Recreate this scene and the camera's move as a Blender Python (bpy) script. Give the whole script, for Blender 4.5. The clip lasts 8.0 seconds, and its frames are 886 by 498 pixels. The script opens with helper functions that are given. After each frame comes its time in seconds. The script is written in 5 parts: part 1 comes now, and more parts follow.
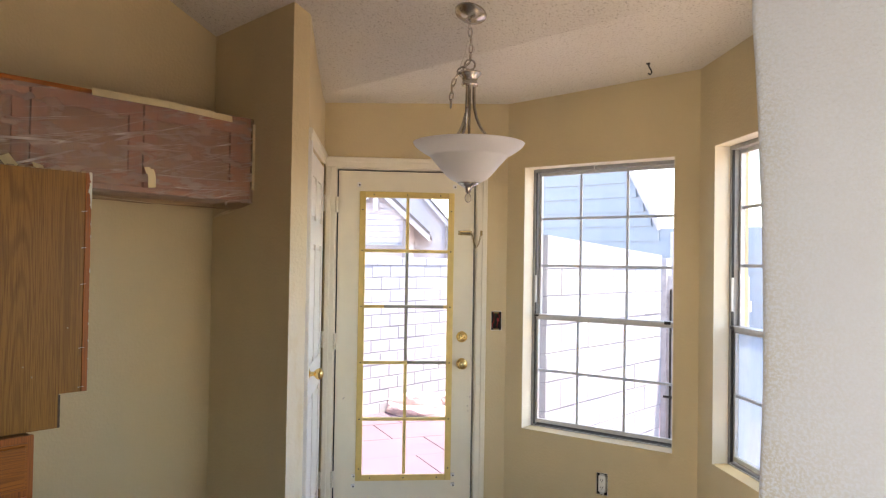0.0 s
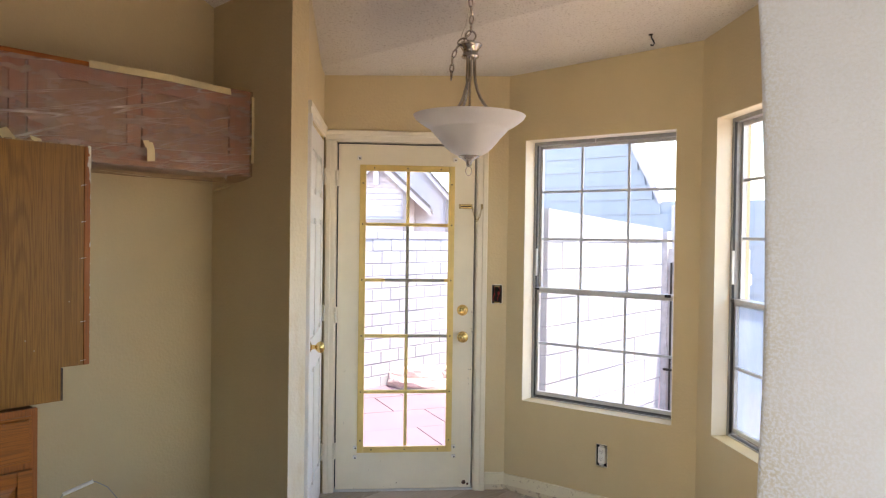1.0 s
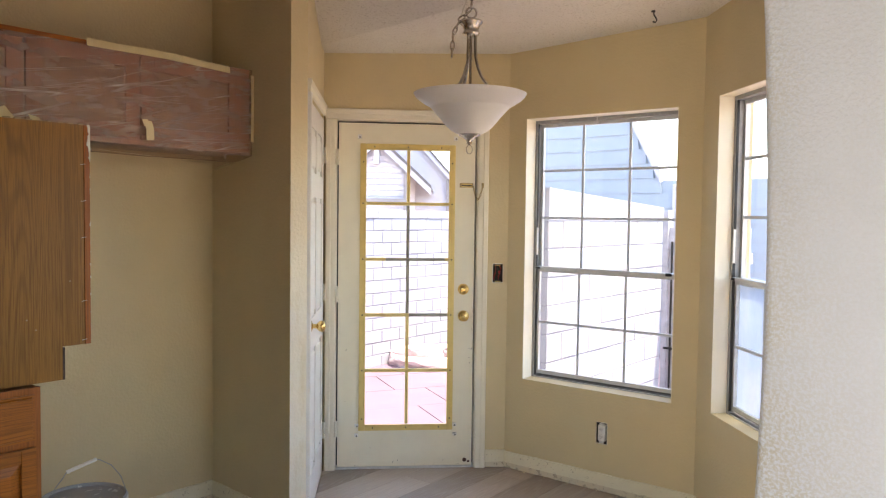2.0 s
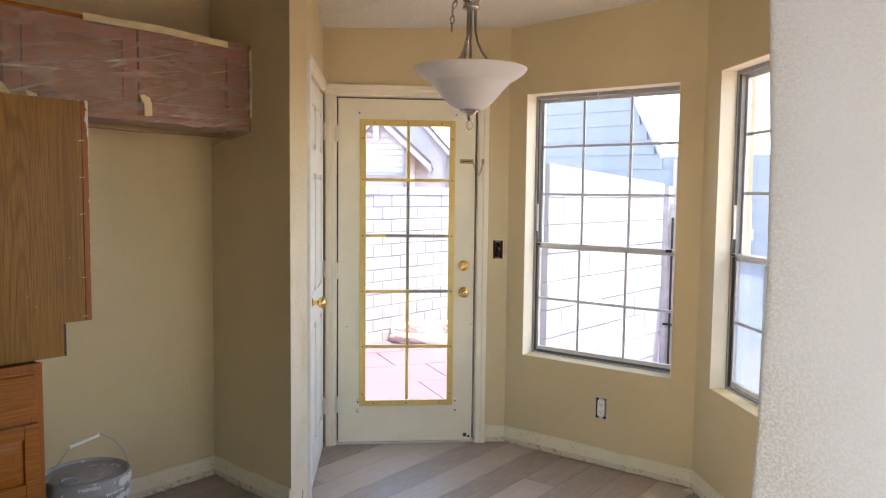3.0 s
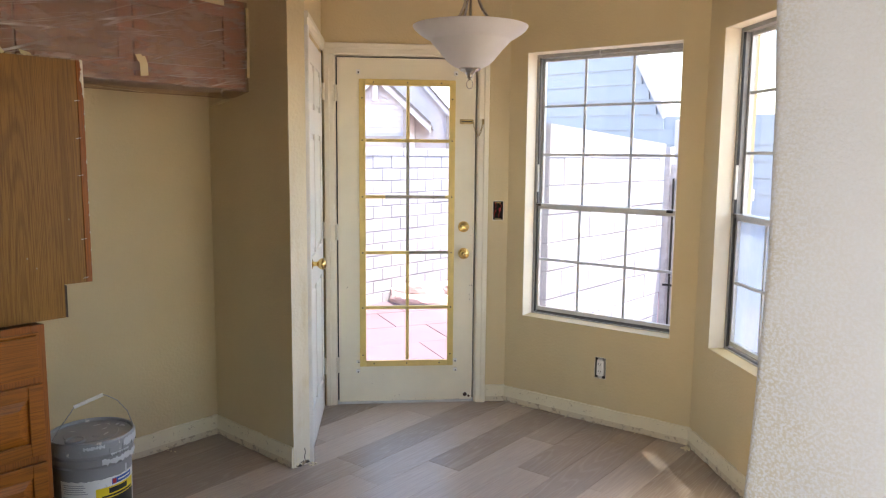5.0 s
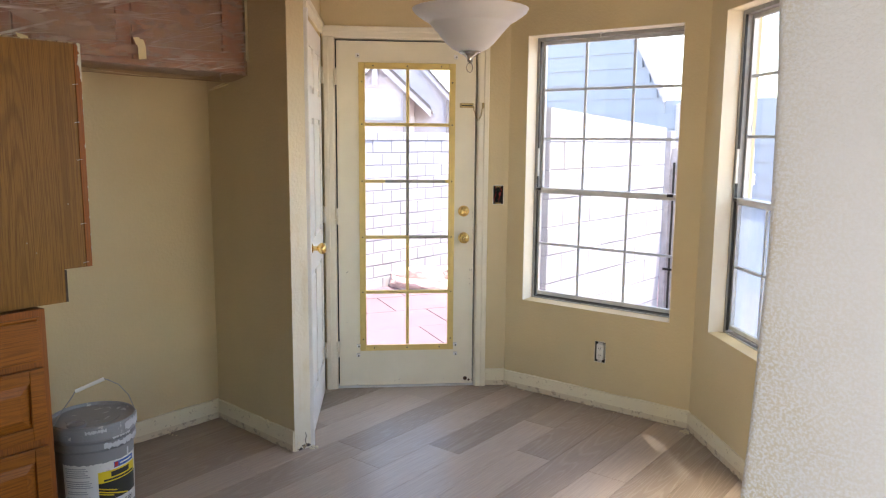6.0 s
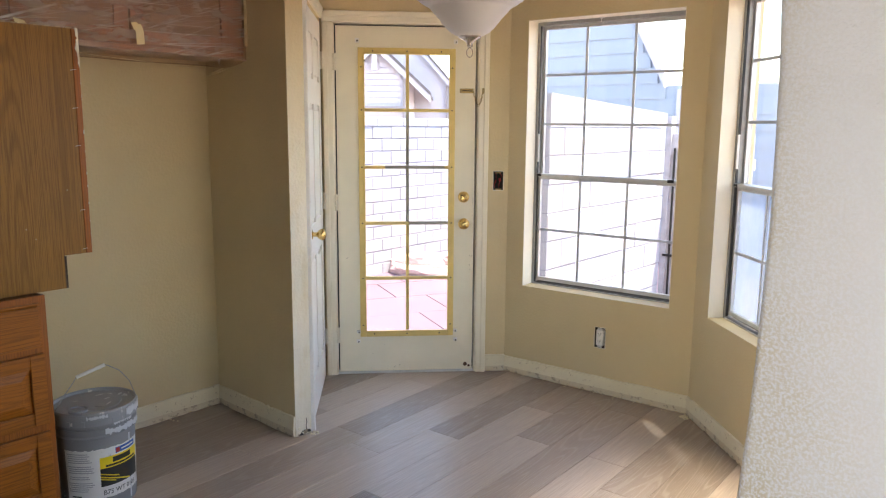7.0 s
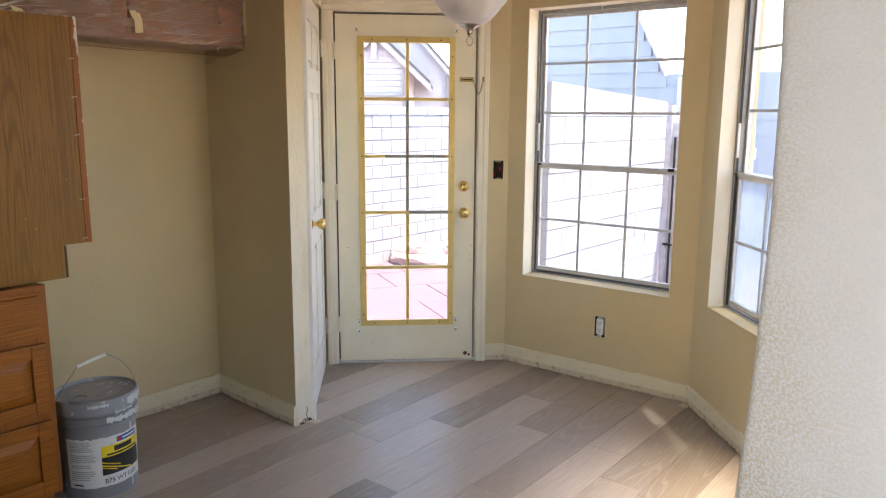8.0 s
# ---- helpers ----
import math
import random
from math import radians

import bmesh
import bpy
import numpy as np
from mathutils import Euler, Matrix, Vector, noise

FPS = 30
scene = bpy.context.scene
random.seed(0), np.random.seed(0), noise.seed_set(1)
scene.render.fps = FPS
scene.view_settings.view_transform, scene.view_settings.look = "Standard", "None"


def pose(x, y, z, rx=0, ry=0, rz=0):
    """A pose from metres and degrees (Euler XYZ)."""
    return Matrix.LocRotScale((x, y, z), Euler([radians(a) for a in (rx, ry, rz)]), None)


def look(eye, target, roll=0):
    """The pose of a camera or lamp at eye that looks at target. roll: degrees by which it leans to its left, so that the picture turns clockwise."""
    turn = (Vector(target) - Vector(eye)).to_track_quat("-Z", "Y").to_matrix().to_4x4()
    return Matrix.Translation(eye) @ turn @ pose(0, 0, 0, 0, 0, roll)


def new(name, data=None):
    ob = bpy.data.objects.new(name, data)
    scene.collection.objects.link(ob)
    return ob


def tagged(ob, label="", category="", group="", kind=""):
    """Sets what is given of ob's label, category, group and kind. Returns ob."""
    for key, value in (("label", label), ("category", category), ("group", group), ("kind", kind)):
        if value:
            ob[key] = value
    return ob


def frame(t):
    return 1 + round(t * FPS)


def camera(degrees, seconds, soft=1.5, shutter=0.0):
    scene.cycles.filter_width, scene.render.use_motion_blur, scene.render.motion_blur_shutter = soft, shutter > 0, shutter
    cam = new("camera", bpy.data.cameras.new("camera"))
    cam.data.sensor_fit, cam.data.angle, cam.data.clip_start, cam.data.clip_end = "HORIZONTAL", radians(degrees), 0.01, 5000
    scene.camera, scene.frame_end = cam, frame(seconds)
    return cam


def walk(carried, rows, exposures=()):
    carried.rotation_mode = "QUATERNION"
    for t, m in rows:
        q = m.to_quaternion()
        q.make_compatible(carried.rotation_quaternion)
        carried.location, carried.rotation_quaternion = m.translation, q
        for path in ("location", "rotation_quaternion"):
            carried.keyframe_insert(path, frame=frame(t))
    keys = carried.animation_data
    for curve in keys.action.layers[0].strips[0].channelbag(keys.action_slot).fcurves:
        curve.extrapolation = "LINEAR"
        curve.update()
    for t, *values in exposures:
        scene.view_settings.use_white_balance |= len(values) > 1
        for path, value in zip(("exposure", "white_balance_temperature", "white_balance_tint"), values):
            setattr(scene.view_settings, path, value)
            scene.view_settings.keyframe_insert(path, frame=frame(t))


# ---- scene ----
cam = camera(61.13, 8.0, soft=1.2)
EYE, ARM, RISE = 1.4966, 0.06, 0.14   # eye height when level; the lens ahead of and above the tilting axis
ROWS = [  # seconds, yaw, pitch, roll
    (0.0, 0.00, 1.05, -0.90), (0.5, 0.02, 0.01, -0.85), (1.0, 0.02, -0.94, -0.81), (1.5, 0.04, -1.72, -0.77),
    (3.0, 0.04, -4.29, -0.66), (3.5, 0.03, -5.20, -0.63), (4.0, 0.02, -5.90, -0.60), (4.5, 0.02, -6.58, -0.57),
    (6.0, 0.01, -8.39, -0.49), (6.5, 0.01, -8.96, -0.47), (7.0, 0.00, -9.44, -0.45), (7.5, 0.00, -9.88, -0.43),
    (8.0, 0.00, -10.25, -0.40),
]


def eye_pose(yaw, pitch, roll):
    a = radians(pitch)
    at = pose(0, ARM * (math.cos(a) - 1) - RISE * (math.sin(a) + 0.087), EYE + ARM * math.sin(a) + RISE * (math.cos(a) - 1))
    return at @ pose(0, 0, 0, 0, 0, yaw) @ pose(0, 0, 0, pitch) @ pose(0, 0, 0, 0, roll) @ pose(0, 0, 0, 90)


walk(cam, [(t, eye_pose(y, p, r)) for t, y, p, r in ROWS], [(0.0, 2.78, 7500, 10), (8.0, 2.78, 7500, 10)])

# ---- world, sun and added fill lamps ----
SUN_EL, SUN_AZ = 70.0, 106.0
world = bpy.data.worlds.new("sky")
scene.world = world
world.use_nodes = True
wt = world.node_tree
sky = wt.nodes.new("ShaderNodeTexSky")
sky.sky_type = "NISHITA"
sky.sun_disc = False
sky.sun_elevation, sky.sun_rotation = radians(SUN_EL), radians(SUN_AZ)
sky.altitude, sky.air_density, sky.dust_density = 700, 1.0, 1.5
wt.nodes["Background"].inputs["Strength"].default_value = 0.15
wt.links.new(sky.outputs[0], wt.nodes["Background"].inputs["Color"])
sun = new("sun", bpy.data.lights.new("sun", "SUN"))
sun.data.energy, sun.data.angle, sun.data.color = 2.0, radians(0.5), (1.0, 0.95, 0.87)
sd = Vector((math.cos(radians(SUN_EL)) * math.sin(radians(SUN_AZ)), math.cos(radians(SUN_EL)) * math.cos(radians(SUN_AZ)), math.sin(radians(SUN_EL))))
sun.matrix_world = look(sd * 20, (0, 0, 0))


def area(name, at, to, w, h, power, spread, color=(0.95, 0.98, 1.0)):
    la = bpy.data.lights.new(name, "AREA")
    la.shape, la.size, la.size_y, la.energy, la.color = "RECTANGLE", w, h, power, color
    la.spread = radians(spread)
    ob = new(name, la)
    ob.matrix_world = look(at, to)
    return ob


# ---- plan ----
def vec(x, y, z=0.0):
    return Vector((x, y, z))


AL = vec(-1.190, 3.848)                      # inner corner of the refrigerator recess
D50, N50 = vec(0.643, 0.766), vec(0.766, -0.643)
DOOR_L, C1, C2 = vec(-0.619, 4.327), vec(0.378, 4.424), vec(1.282, 3.736)
PE, Q, PA = vec(-0.698, 3.405), vec(-0.634, 3.470), vec(-0.695, 4.320)
C3 = C2 + vec(0.0837, -0.9965) * 3.55
N0 = vec(0.424, 1.0)


def room(along, off, z=0.0):
    """A point from the recess corner: metres along its wall (away from the eye), metres out of it, height."""
    p = AL + D50 * along + N50 * off
    return vec(p.x, p.y, z)


CREASE, RIDGE, PITCH = 0.55, -3.3, 0.43


def zc(p):
    v = vec(p.x, p.y) - AL
    a, o = v.dot(D50), v.dot(N50)
    z = 2.412 + 0.040 * o
    if a < CREASE:
        z += PITCH * (CREASE - max(a, RIDGE)) - PITCH * max(0.0, RIDGE - a)
    return z


# ---- materials ----
MATS = {}


def nodes_of(name):
    m = bpy.data.materials.new(name)
    m.use_nodes = True
    nt = m.node_tree
    return m, nt, nt.nodes["Principled BSDF"]


def node(nt, kind, **inputs):
    n = nt.nodes.new(kind)
    for k, v in inputs.items():
        n.inputs[k.replace("_", " ")].default_value = v
    return n


def coords(nt, scale=(1, 1, 1), kind="Object"):
    tc = nt.nodes.new("ShaderNodeTexCoord")
    mp = nt.nodes.new("ShaderNodeMapping")
    mp.inputs["Scale"].default_value = scale
    nt.links.new(tc.outputs[kind], mp.inputs["Vector"])
    return mp.outputs[0]


def noise_tex(nt, vector, scale, detail=4.0, rough=0.55):
    n = node(nt, "ShaderNodeTexNoise", Scale=scale, Detail=detail, Roughness=rough)
    nt.links.new(vector, n.inputs["Vector"])
    return n.outputs["Fac"]


def ramp(nt, fac, stops):
    r = nt.nodes.new("ShaderNodeValToRGB")
    while len(r.color_ramp.elements) < len(stops):
        r.color_ramp.elements.new(0.5)
    for e, (p, c) in zip(r.color_ramp.elements, stops):
        e.position, e.color = p, (*c, 1.0) if len(c) == 3 else c
    nt.links.new(fac, r.inputs[0])
    return r.outputs[0]


def mix(nt, fac, a, b, blend="MIX"):
    m = nt.nodes.new("ShaderNodeMix")
    m.data_type, m.blend_type = "RGBA", blend
    for slot, v in ((0, fac), (6, a), (7, b)):
        if isinstance(v, (int, float)):
            m.inputs[slot].default_value = v
        elif isinstance(v, tuple):
            m.inputs[slot].default_value = (*v, 1.0)
        else:
            nt.links.new(v, m.inputs[slot])
    return m.outputs[2]


def bump(nt, bsdf, height, strength=0.3, distance=0.002):
    b = node(nt, "ShaderNodeBump", Strength=strength, Distance=distance)
    nt.links.new(height, b.inputs["Height"])
    if bsdf.inputs["Normal"].is_linked:
        nt.links.new(bsdf.inputs["Normal"].links[0].from_socket, b.inputs["Normal"])
    nt.links.new(b.outputs[0], bsdf.inputs["Normal"])


def plain(name, color, rough=0.5, metal=0.0, vary=0.12, scale=14.0, relief=0.0, rscale=160.0, specular=0.5):
    """Paint, metal or plastic with blotches at two scales and a fine relief."""
    m, nt, b = nodes_of(name)
    v = coords(nt)
    big, small = noise_tex(nt, v, scale), noise_tex(nt, v, scale * 9, 3)
    lo, hi = tuple(c * (1 - vary) for c in color), tuple(min(1.0, c * (1 + vary)) for c in color)
    c1 = ramp(nt, big, [(0.3, lo), (0.7, hi)])
    c2 = mix(nt, 0.35, c1, ramp(nt, small, [(0.3, lo), (0.7, hi)]))
    nt.links.new(c2, b.inputs["Base Color"])
    b.inputs["Roughness"].default_value, b.inputs["Metallic"].default_value = rough, metal
    b.inputs["Specular IOR Level"].default_value = specular
    if relief:
        bump(nt, b, noise_tex(nt, v, rscale, 3), relief)
    MATS[name] = m
    return m


def wall_paint(name, color, relief=0.45, size=70.0, speck=None, upper=None):
    m, nt, b = nodes_of(name)
    v = coords(nt)
    lo, hi = tuple(c * 0.94 for c in color), tuple(min(1.0, c * 1.05) for c in color)
    base = ramp(nt, noise_tex(nt, v, 1.7, 5), [(0.3, lo), (0.7, hi)])
    scuff = ramp(nt, noise_tex(nt, v, 23, 6, 0.7), [(0.70, (0, 0, 0)), (0.78, (1, 1, 1))])
    base = mix(nt, scuff, base, tuple(c * 0.86 for c in color))
    if speck:
        sp = ramp(nt, noise_tex(nt, v, 230, 4, 0.65), [(0.45, (0.9, 0.9, 0.9)), (0.57, (0.0, 0.0, 0.0))])
        zone = ramp(nt, noise_tex(nt, v, 5.0, 5, 0.6), [(0.32, (0.35, 0.35, 0.35)), (0.60, (1, 1, 1))])
        lean = nt.nodes.new("ShaderNodeVectorMath")      # the overspray thins out up the wall and away from its end
        lean.operation = "DOT_PRODUCT"
        lean.inputs[1].default_value = (2.5, 0.0, 0.50)
        nt.links.new(v, lean.inputs[0])
        zone = mix(nt, 1.0, zone, ramp(nt, lean.outputs["Value"], [(0.56, (1, 1, 1)), (0.74, (0.75, 0.75, 0.75)), (0.88, (0.38, 0.38, 0.38)), (0.99, (0.12, 0.12, 0.12))]), "MULTIPLY")
        base = mix(nt, mix(nt, 1.0, sp, zone, "MULTIPLY"), base, speck)
    if upper:                # another coat from head height up
        rise = nt.nodes.new("ShaderNodeVectorMath")
        rise.operation = "DOT_PRODUCT"
        rise.inputs[1].default_value = (0.0, 0.0, 0.4)
        nt.links.new(v, rise.inputs[0])
        base = mix(nt, ramp(nt, rise.outputs["Value"], [(0.42, (0, 0, 0)), (0.82, (1, 1, 1))]), base, upper)
        patchy = ramp(nt, noise_tex(nt, coords(nt, (1, 1, 0.35)), 9, 4, 0.6), [(0.52, (0, 0, 0)), (0.66, (0.55, 0.55, 0.55))])
        base = mix(nt, patchy, base, upper)
    nt.links.new(base, b.inputs["Base Color"])
    b.inputs["Roughness"].default_value = 0.55
    peel = ramp(nt, noise_tex(nt, v, size, 3, 0.5), [(0.42, (0, 0, 0)), (0.62, (1, 1, 1))])
    bump(nt, b, peel, relief, 0.0025)
    bump(nt, b, noise_tex(nt, v, 6, 2), 0.15, 0.01)
    MATS[name] = m
    return m


def popcorn(name):
    m, nt, b = nodes_of(name)
    v = coords(nt)
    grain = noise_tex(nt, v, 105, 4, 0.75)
    # the relief's pits get their shade in the colour as well
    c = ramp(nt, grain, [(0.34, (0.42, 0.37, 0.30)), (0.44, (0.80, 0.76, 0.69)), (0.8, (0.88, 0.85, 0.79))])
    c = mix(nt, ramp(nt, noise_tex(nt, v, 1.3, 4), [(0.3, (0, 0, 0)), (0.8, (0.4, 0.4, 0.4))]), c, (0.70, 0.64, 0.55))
    nt.links.new(c, b.inputs["Base Color"])
    b.inputs["Roughness"].default_value = 0.95
    bump(nt, b, grain, 0.9, 0.012)
    MATS[name] = m
    return m


def contour(nt, vector, scale, rings, detail=1.0):
    """Grain lines: level lines of a stretched noise, from 0 to 1."""
    n = noise_tex(nt, vector, scale, detail, 0.45)
    mul = nt.nodes.new("ShaderNodeMath")
    mul.operation = "MULTIPLY"
    mul.inputs[1].default_value = rings
    nt.links.new(n, mul.inputs[0])
    sn = nt.nodes.new("ShaderNodeMath")
    sn.operation = "SINE"
    nt.links.new(mul.outputs[0], sn.inputs[0])
    half = nt.nodes.new("ShaderNodeMath")
    half.operation = "MULTIPLY_ADD"
    half.inputs[1].default_value, half.inputs[2].default_value = 0.5, 0.5
    nt.links.new(sn.outputs[0], half.inputs[0])
    return half.outputs[0]


def oak(name, light, dark, axis="Z", rough=0.42):
    """Oak: open grain along one axis with cathedral figure."""
    m, nt, b = nodes_of(name)
    sc = {"Z": (1, 1, 0.05), "X": (0.05, 1, 1), "Y": (1, 0.05, 1)}[axis]
    v = coords(nt, sc)
    n1 = noise_tex(nt, v, 7.0, 3, 0.5)
    fine = {"Z": (1, 1, 0.02), "X": (0.02, 1, 1), "Y": (1, 0.02, 1)}[axis]
    pores = noise_tex(nt, coords(nt, fine), 420, 2)
    rings = contour(nt, v, 4.2, 300.0)
    mid = tuple((x * 1.6 + y) / 2.6 for x, y in zip(light, dark))
    c = ramp(nt, n1, [(0.30, mid), (0.70, light)])
    c = mix(nt, ramp(nt, rings, [(0.50, (0, 0, 0)), (1.0, (0.46, 0.46, 0.46))]), c, dark)
    c = mix(nt, ramp(nt, pores, [(0.34, (0.75, 0.75, 0.75)), (0.52, (0, 0, 0))]), c, dark)
    nt.links.new(c, b.inputs["Base Color"])
    b.inputs["Specular IOR Level"].default_value = 0.25
    b.inputs["Roughness"].default_value = rough
    bump(nt, b, pores, 0.25, 0.001)
    MATS[name] = m
    return m


def vinyl_plank(name):
    m, nt, b = nodes_of(name)
    info = nt.nodes.new("ShaderNodeObjectInfo")
    tc = nt.nodes.new("ShaderNodeTexCoord")
    add = nt.nodes.new("ShaderNodeVectorMath")
    add.operation = "MULTIPLY_ADD"
    nt.links.new(info.outputs["Random"], add.inputs[0])
    add.inputs[1].default_value = (37.0, 19.0, 7.0)
    nt.links.new(tc.outputs["Object"], add.inputs[2])
    mp = nt.nodes.new("ShaderNodeMapping")
    mp.inputs["Scale"].default_value = (0.075, 1, 1)
    nt.links.new(add.outputs[0], mp.inputs[0])
    v = mp.outputs[0]
    lines = contour(nt, v, 8.5, 150.0)
    mp2 = nt.nodes.new("ShaderNodeMapping")
    mp2.inputs["Scale"].default_value = (0.03, 1, 1)
    nt.links.new(add.outputs[0], mp2.inputs[0])
    fine = noise_tex(nt, mp2.outputs[0], 170, 3)
    tone = ramp(nt, info.outputs["Random"], [(0.0, (0.240, 0.188, 0.150)), (0.25, (0.335, 0.268, 0.218)), (0.7, (0.425, 0.346, 0.287)), (1.0, (0.495, 0.410, 0.344))])
    c = mix(nt, ramp(nt, lines, [(0.70, (0, 0, 0)), (1.0, (0.24, 0.24, 0.24))]), tone, (0.56, 0.49, 0.43))
    c = mix(nt, ramp(nt, noise_tex(nt, mp2.outputs[0], 420, 2), [(0.58, (0, 0, 0)), (0.72, (0.30, 0.30, 0.30))]), c, (0.56, 0.50, 0.45))
    c = mix(nt, ramp(nt, fine, [(0.35, (0.35, 0.35, 0.35)), (0.6, (0, 0, 0))]), c, (0.27, 0.22, 0.19))
    c = mix(nt, ramp(nt, noise_tex(nt, tc.outputs["Object"], 2.5, 4), [(0.55, (0, 0, 0)), (0.85, (0.3, 0.3, 0.3))]), c, (0.44, 0.41, 0.38))
    nt.links.new(c, b.inputs["Base Color"])
    nt.links.new(ramp(nt, noise_tex(nt, tc.outputs["Object"], 9, 4), [(0.3, (0.30, 0.30, 0.30)), (0.7, (0.44, 0.44, 0.44))]), b.inputs["Roughness"])
    bump(nt, b, fine, 0.15, 0.001)
    MATS[name] = m
    return m


def worn_paint(name, color, under, edge=0.62, scale=26.0, rough=0.5):
    """Old paint that has chipped down to what lies under it."""
    m, nt, b = nodes_of(name)
    v = coords(nt)
    base = ramp(nt, noise_tex(nt, v, 5, 4), [(0.3, tuple(c * 0.92 for c in color)), (0.7, color)])
    chip = ramp(nt, noise_tex(nt, v, scale, 6, 0.7), [(edge, (0, 0, 0)), (edge + 0.03, (1, 1, 1))])
    nt.links.new(mix(nt, chip, base, under), b.inputs["Base Color"])
    b.inputs["Roughness"].default_value = rough
    bump(nt, b, noise_tex(nt, v, 120, 3), 0.2)
    bump(nt, b, chip, -0.5, 0.001)
    MATS[name] = m
    return m


def pane_glass(name, rough=0.0, tint=(1, 1, 1), dirt=0.0):
    m, nt, b = nodes_of(name)
    out = nt.nodes["Material Output"]
    tr = nt.nodes.new("ShaderNodeBsdfTransparent")
    tr.inputs[0].default_value = (*tint, 1)
    gl = nt.nodes.new("ShaderNodeBsdfGlossy")
    gl.inputs["Roughness"].default_value = 0.02
    fr = node(nt, "ShaderNodeLayerWeight", Blend=0.5)
    mx = nt.nodes.new("ShaderNodeMixShader")
    nt.links.new(ramp(nt, fr.outputs["Facing"], [(0.0, (0.03,) * 3), (0.6, (0.05,) * 3), (0.85, (0.16,) * 3), (1.0, (0.7,) * 3)]), mx.inputs[0])
    nt.links.new(tr.outputs[0], mx.inputs[1])
    nt.links.new(gl.outputs[0], mx.inputs[2])
    last = mx.outputs[0]
    if dirt:
        df = nt.nodes.new("ShaderNodeBsdfTranslucent")
        df.inputs[0].default_value = (0.30, 0.345, 0.42, 1)
        mx2 = nt.nodes.new("ShaderNodeMixShader")
        f = ramp(nt, noise_tex(nt, coords(nt, (1, 1, 0.5)), 4.0, 6, 0.6), [(0.3, (dirt * 0.5,) * 3), (0.75, (dirt,) * 3)])
        nt.links.new(f, mx2.inputs[0])
        nt.links.new(last, mx2.inputs[1])
        nt.links.new(df.outputs[0], mx2.inputs[2])
        last = mx2.outputs[0]
    nt.links.new(last, out.inputs[0])
    MATS[name] = m
    return m


PAINT = wall_paint("tan_wall_paint", (0.63, 0.515, 0.305), 0.22)
# invented dark colour for the unseen rear walls, to cut bounced light
REARPAINT = wall_paint("low_bounce_brown", (0.24, 0.19, 0.13), 0.22)
NEARPAINT = wall_paint("near_wall_paint", (0.725, 0.75, 0.81), 0.34, 170.0, speck=(0.54, 0.48, 0.35))
STUBPAINT = wall_paint("oversprayed_wall_paint", (0.76, 0.70, 0.57), 0.3, upper=(0.63, 0.515, 0.305))
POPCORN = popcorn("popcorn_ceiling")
TRIM = worn_paint("cream_trim_paint", (0.85, 0.79, 0.64), (0.45, 0.36, 0.25), 0.72)
BASEB = worn_paint("worn_baseboard_paint", (0.80, 0.73, 0.55), (0.45, 0.37, 0.26), 0.62, 48.0)
ROUGHB = worn_paint("rough_baseboard_foot", (0.70, 0.61, 0.45), (0.46, 0.38, 0.28), 0.55, 34.0, 0.8)
DOORPAINT = worn_paint("cream_door_paint", (0.85, 0.79, 0.62), (0.50, 0.42, 0.30), 0.76, 30.0)
WHITE = plain("white_gloss_paint", (0.82, 0.80, 0.76), 0.35, vary=0.05, relief=0.05)
YELLOW = plain("yellowed_vinyl", (0.74, 0.56, 0.20), 0.45, vary=0.10)
GREYV = plain("grey_vinyl", (0.34, 0.33, 0.27), 0.5)
FRAMEALU = plain("weathered_aluminium", (0.34, 0.34, 0.335), 0.5, 0.35, vary=0.2, scale=40)
ALU = plain("mill_aluminium", (0.62, 0.62, 0.61), 0.45, 0.35, vary=0.12, scale=30)
GRIMESHADE = plain("grimy_shaded_aluminium", (0.13, 0.125, 0.12), 0.7, vary=0.4, scale=50)
GRID = plain("grid_enamel", (0.60, 0.64, 0.70), 0.4, vary=0.05)
DARK = plain("black_parts_and_gaps", (0.02, 0.02, 0.022), 0.6)
BRASS = plain("polished_brass", (0.83, 0.60, 0.24), 0.18, 1.0, vary=0.06)
OLDBRASS = plain("dull_brass", (0.36, 0.28, 0.14), 0.3, 1.0, vary=0.12)
NICKEL = plain("brushed_nickel", (0.50, 0.465, 0.43), 0.22, 1.0, vary=0.10)
OAKV = oak("golden_oak_upright", (0.28, 0.133, 0.023), (0.130, 0.053, 0.009), "Z")
OAKH = oak("golden_oak_level", (0.37, 0.116, 0.013), (0.16, 0.048, 0.008), "X")
OAKF = oak("red_oak_frame", (0.34, 0.104, 0.018), (0.18, 0.054, 0.012), "Z")
RAW = plain("raw_particle_board", (0.30, 0.22, 0.14), 0.9, vary=0.3, scale=60, relief=0.4)
PLANK = vinyl_plank("grey_vinyl_plank")
SUBFLOOR = plain("dark_joint", (0.06, 0.05, 0.045), 0.9)
GLASS = pane_glass("clear_glass")
HAZY = pane_glass("hazy_glass", dirt=0.92, tint=(0.9, 0.95, 1.0))


# ---- mesh helpers ----
def place(ob, parent=None, m=None):
    if parent is not None:
        ob.parent = parent
    if m is not None:
        ob.matrix_basis = m
    return ob


def finish(name, bm, material, smooth=None):
    bmesh.ops.recalc_face_normals(bm, faces=bm.faces)
    me = bpy.data.meshes.new(name)
    bm.to_mesh(me)
    bm.free()
    for mt in material if isinstance(material, (list, tuple)) else [material]:
        me.materials.append(mt)
    if smooth:
        me.shade_smooth()
        me.set_sharp_from_angle(angle=radians(smooth))
    return me


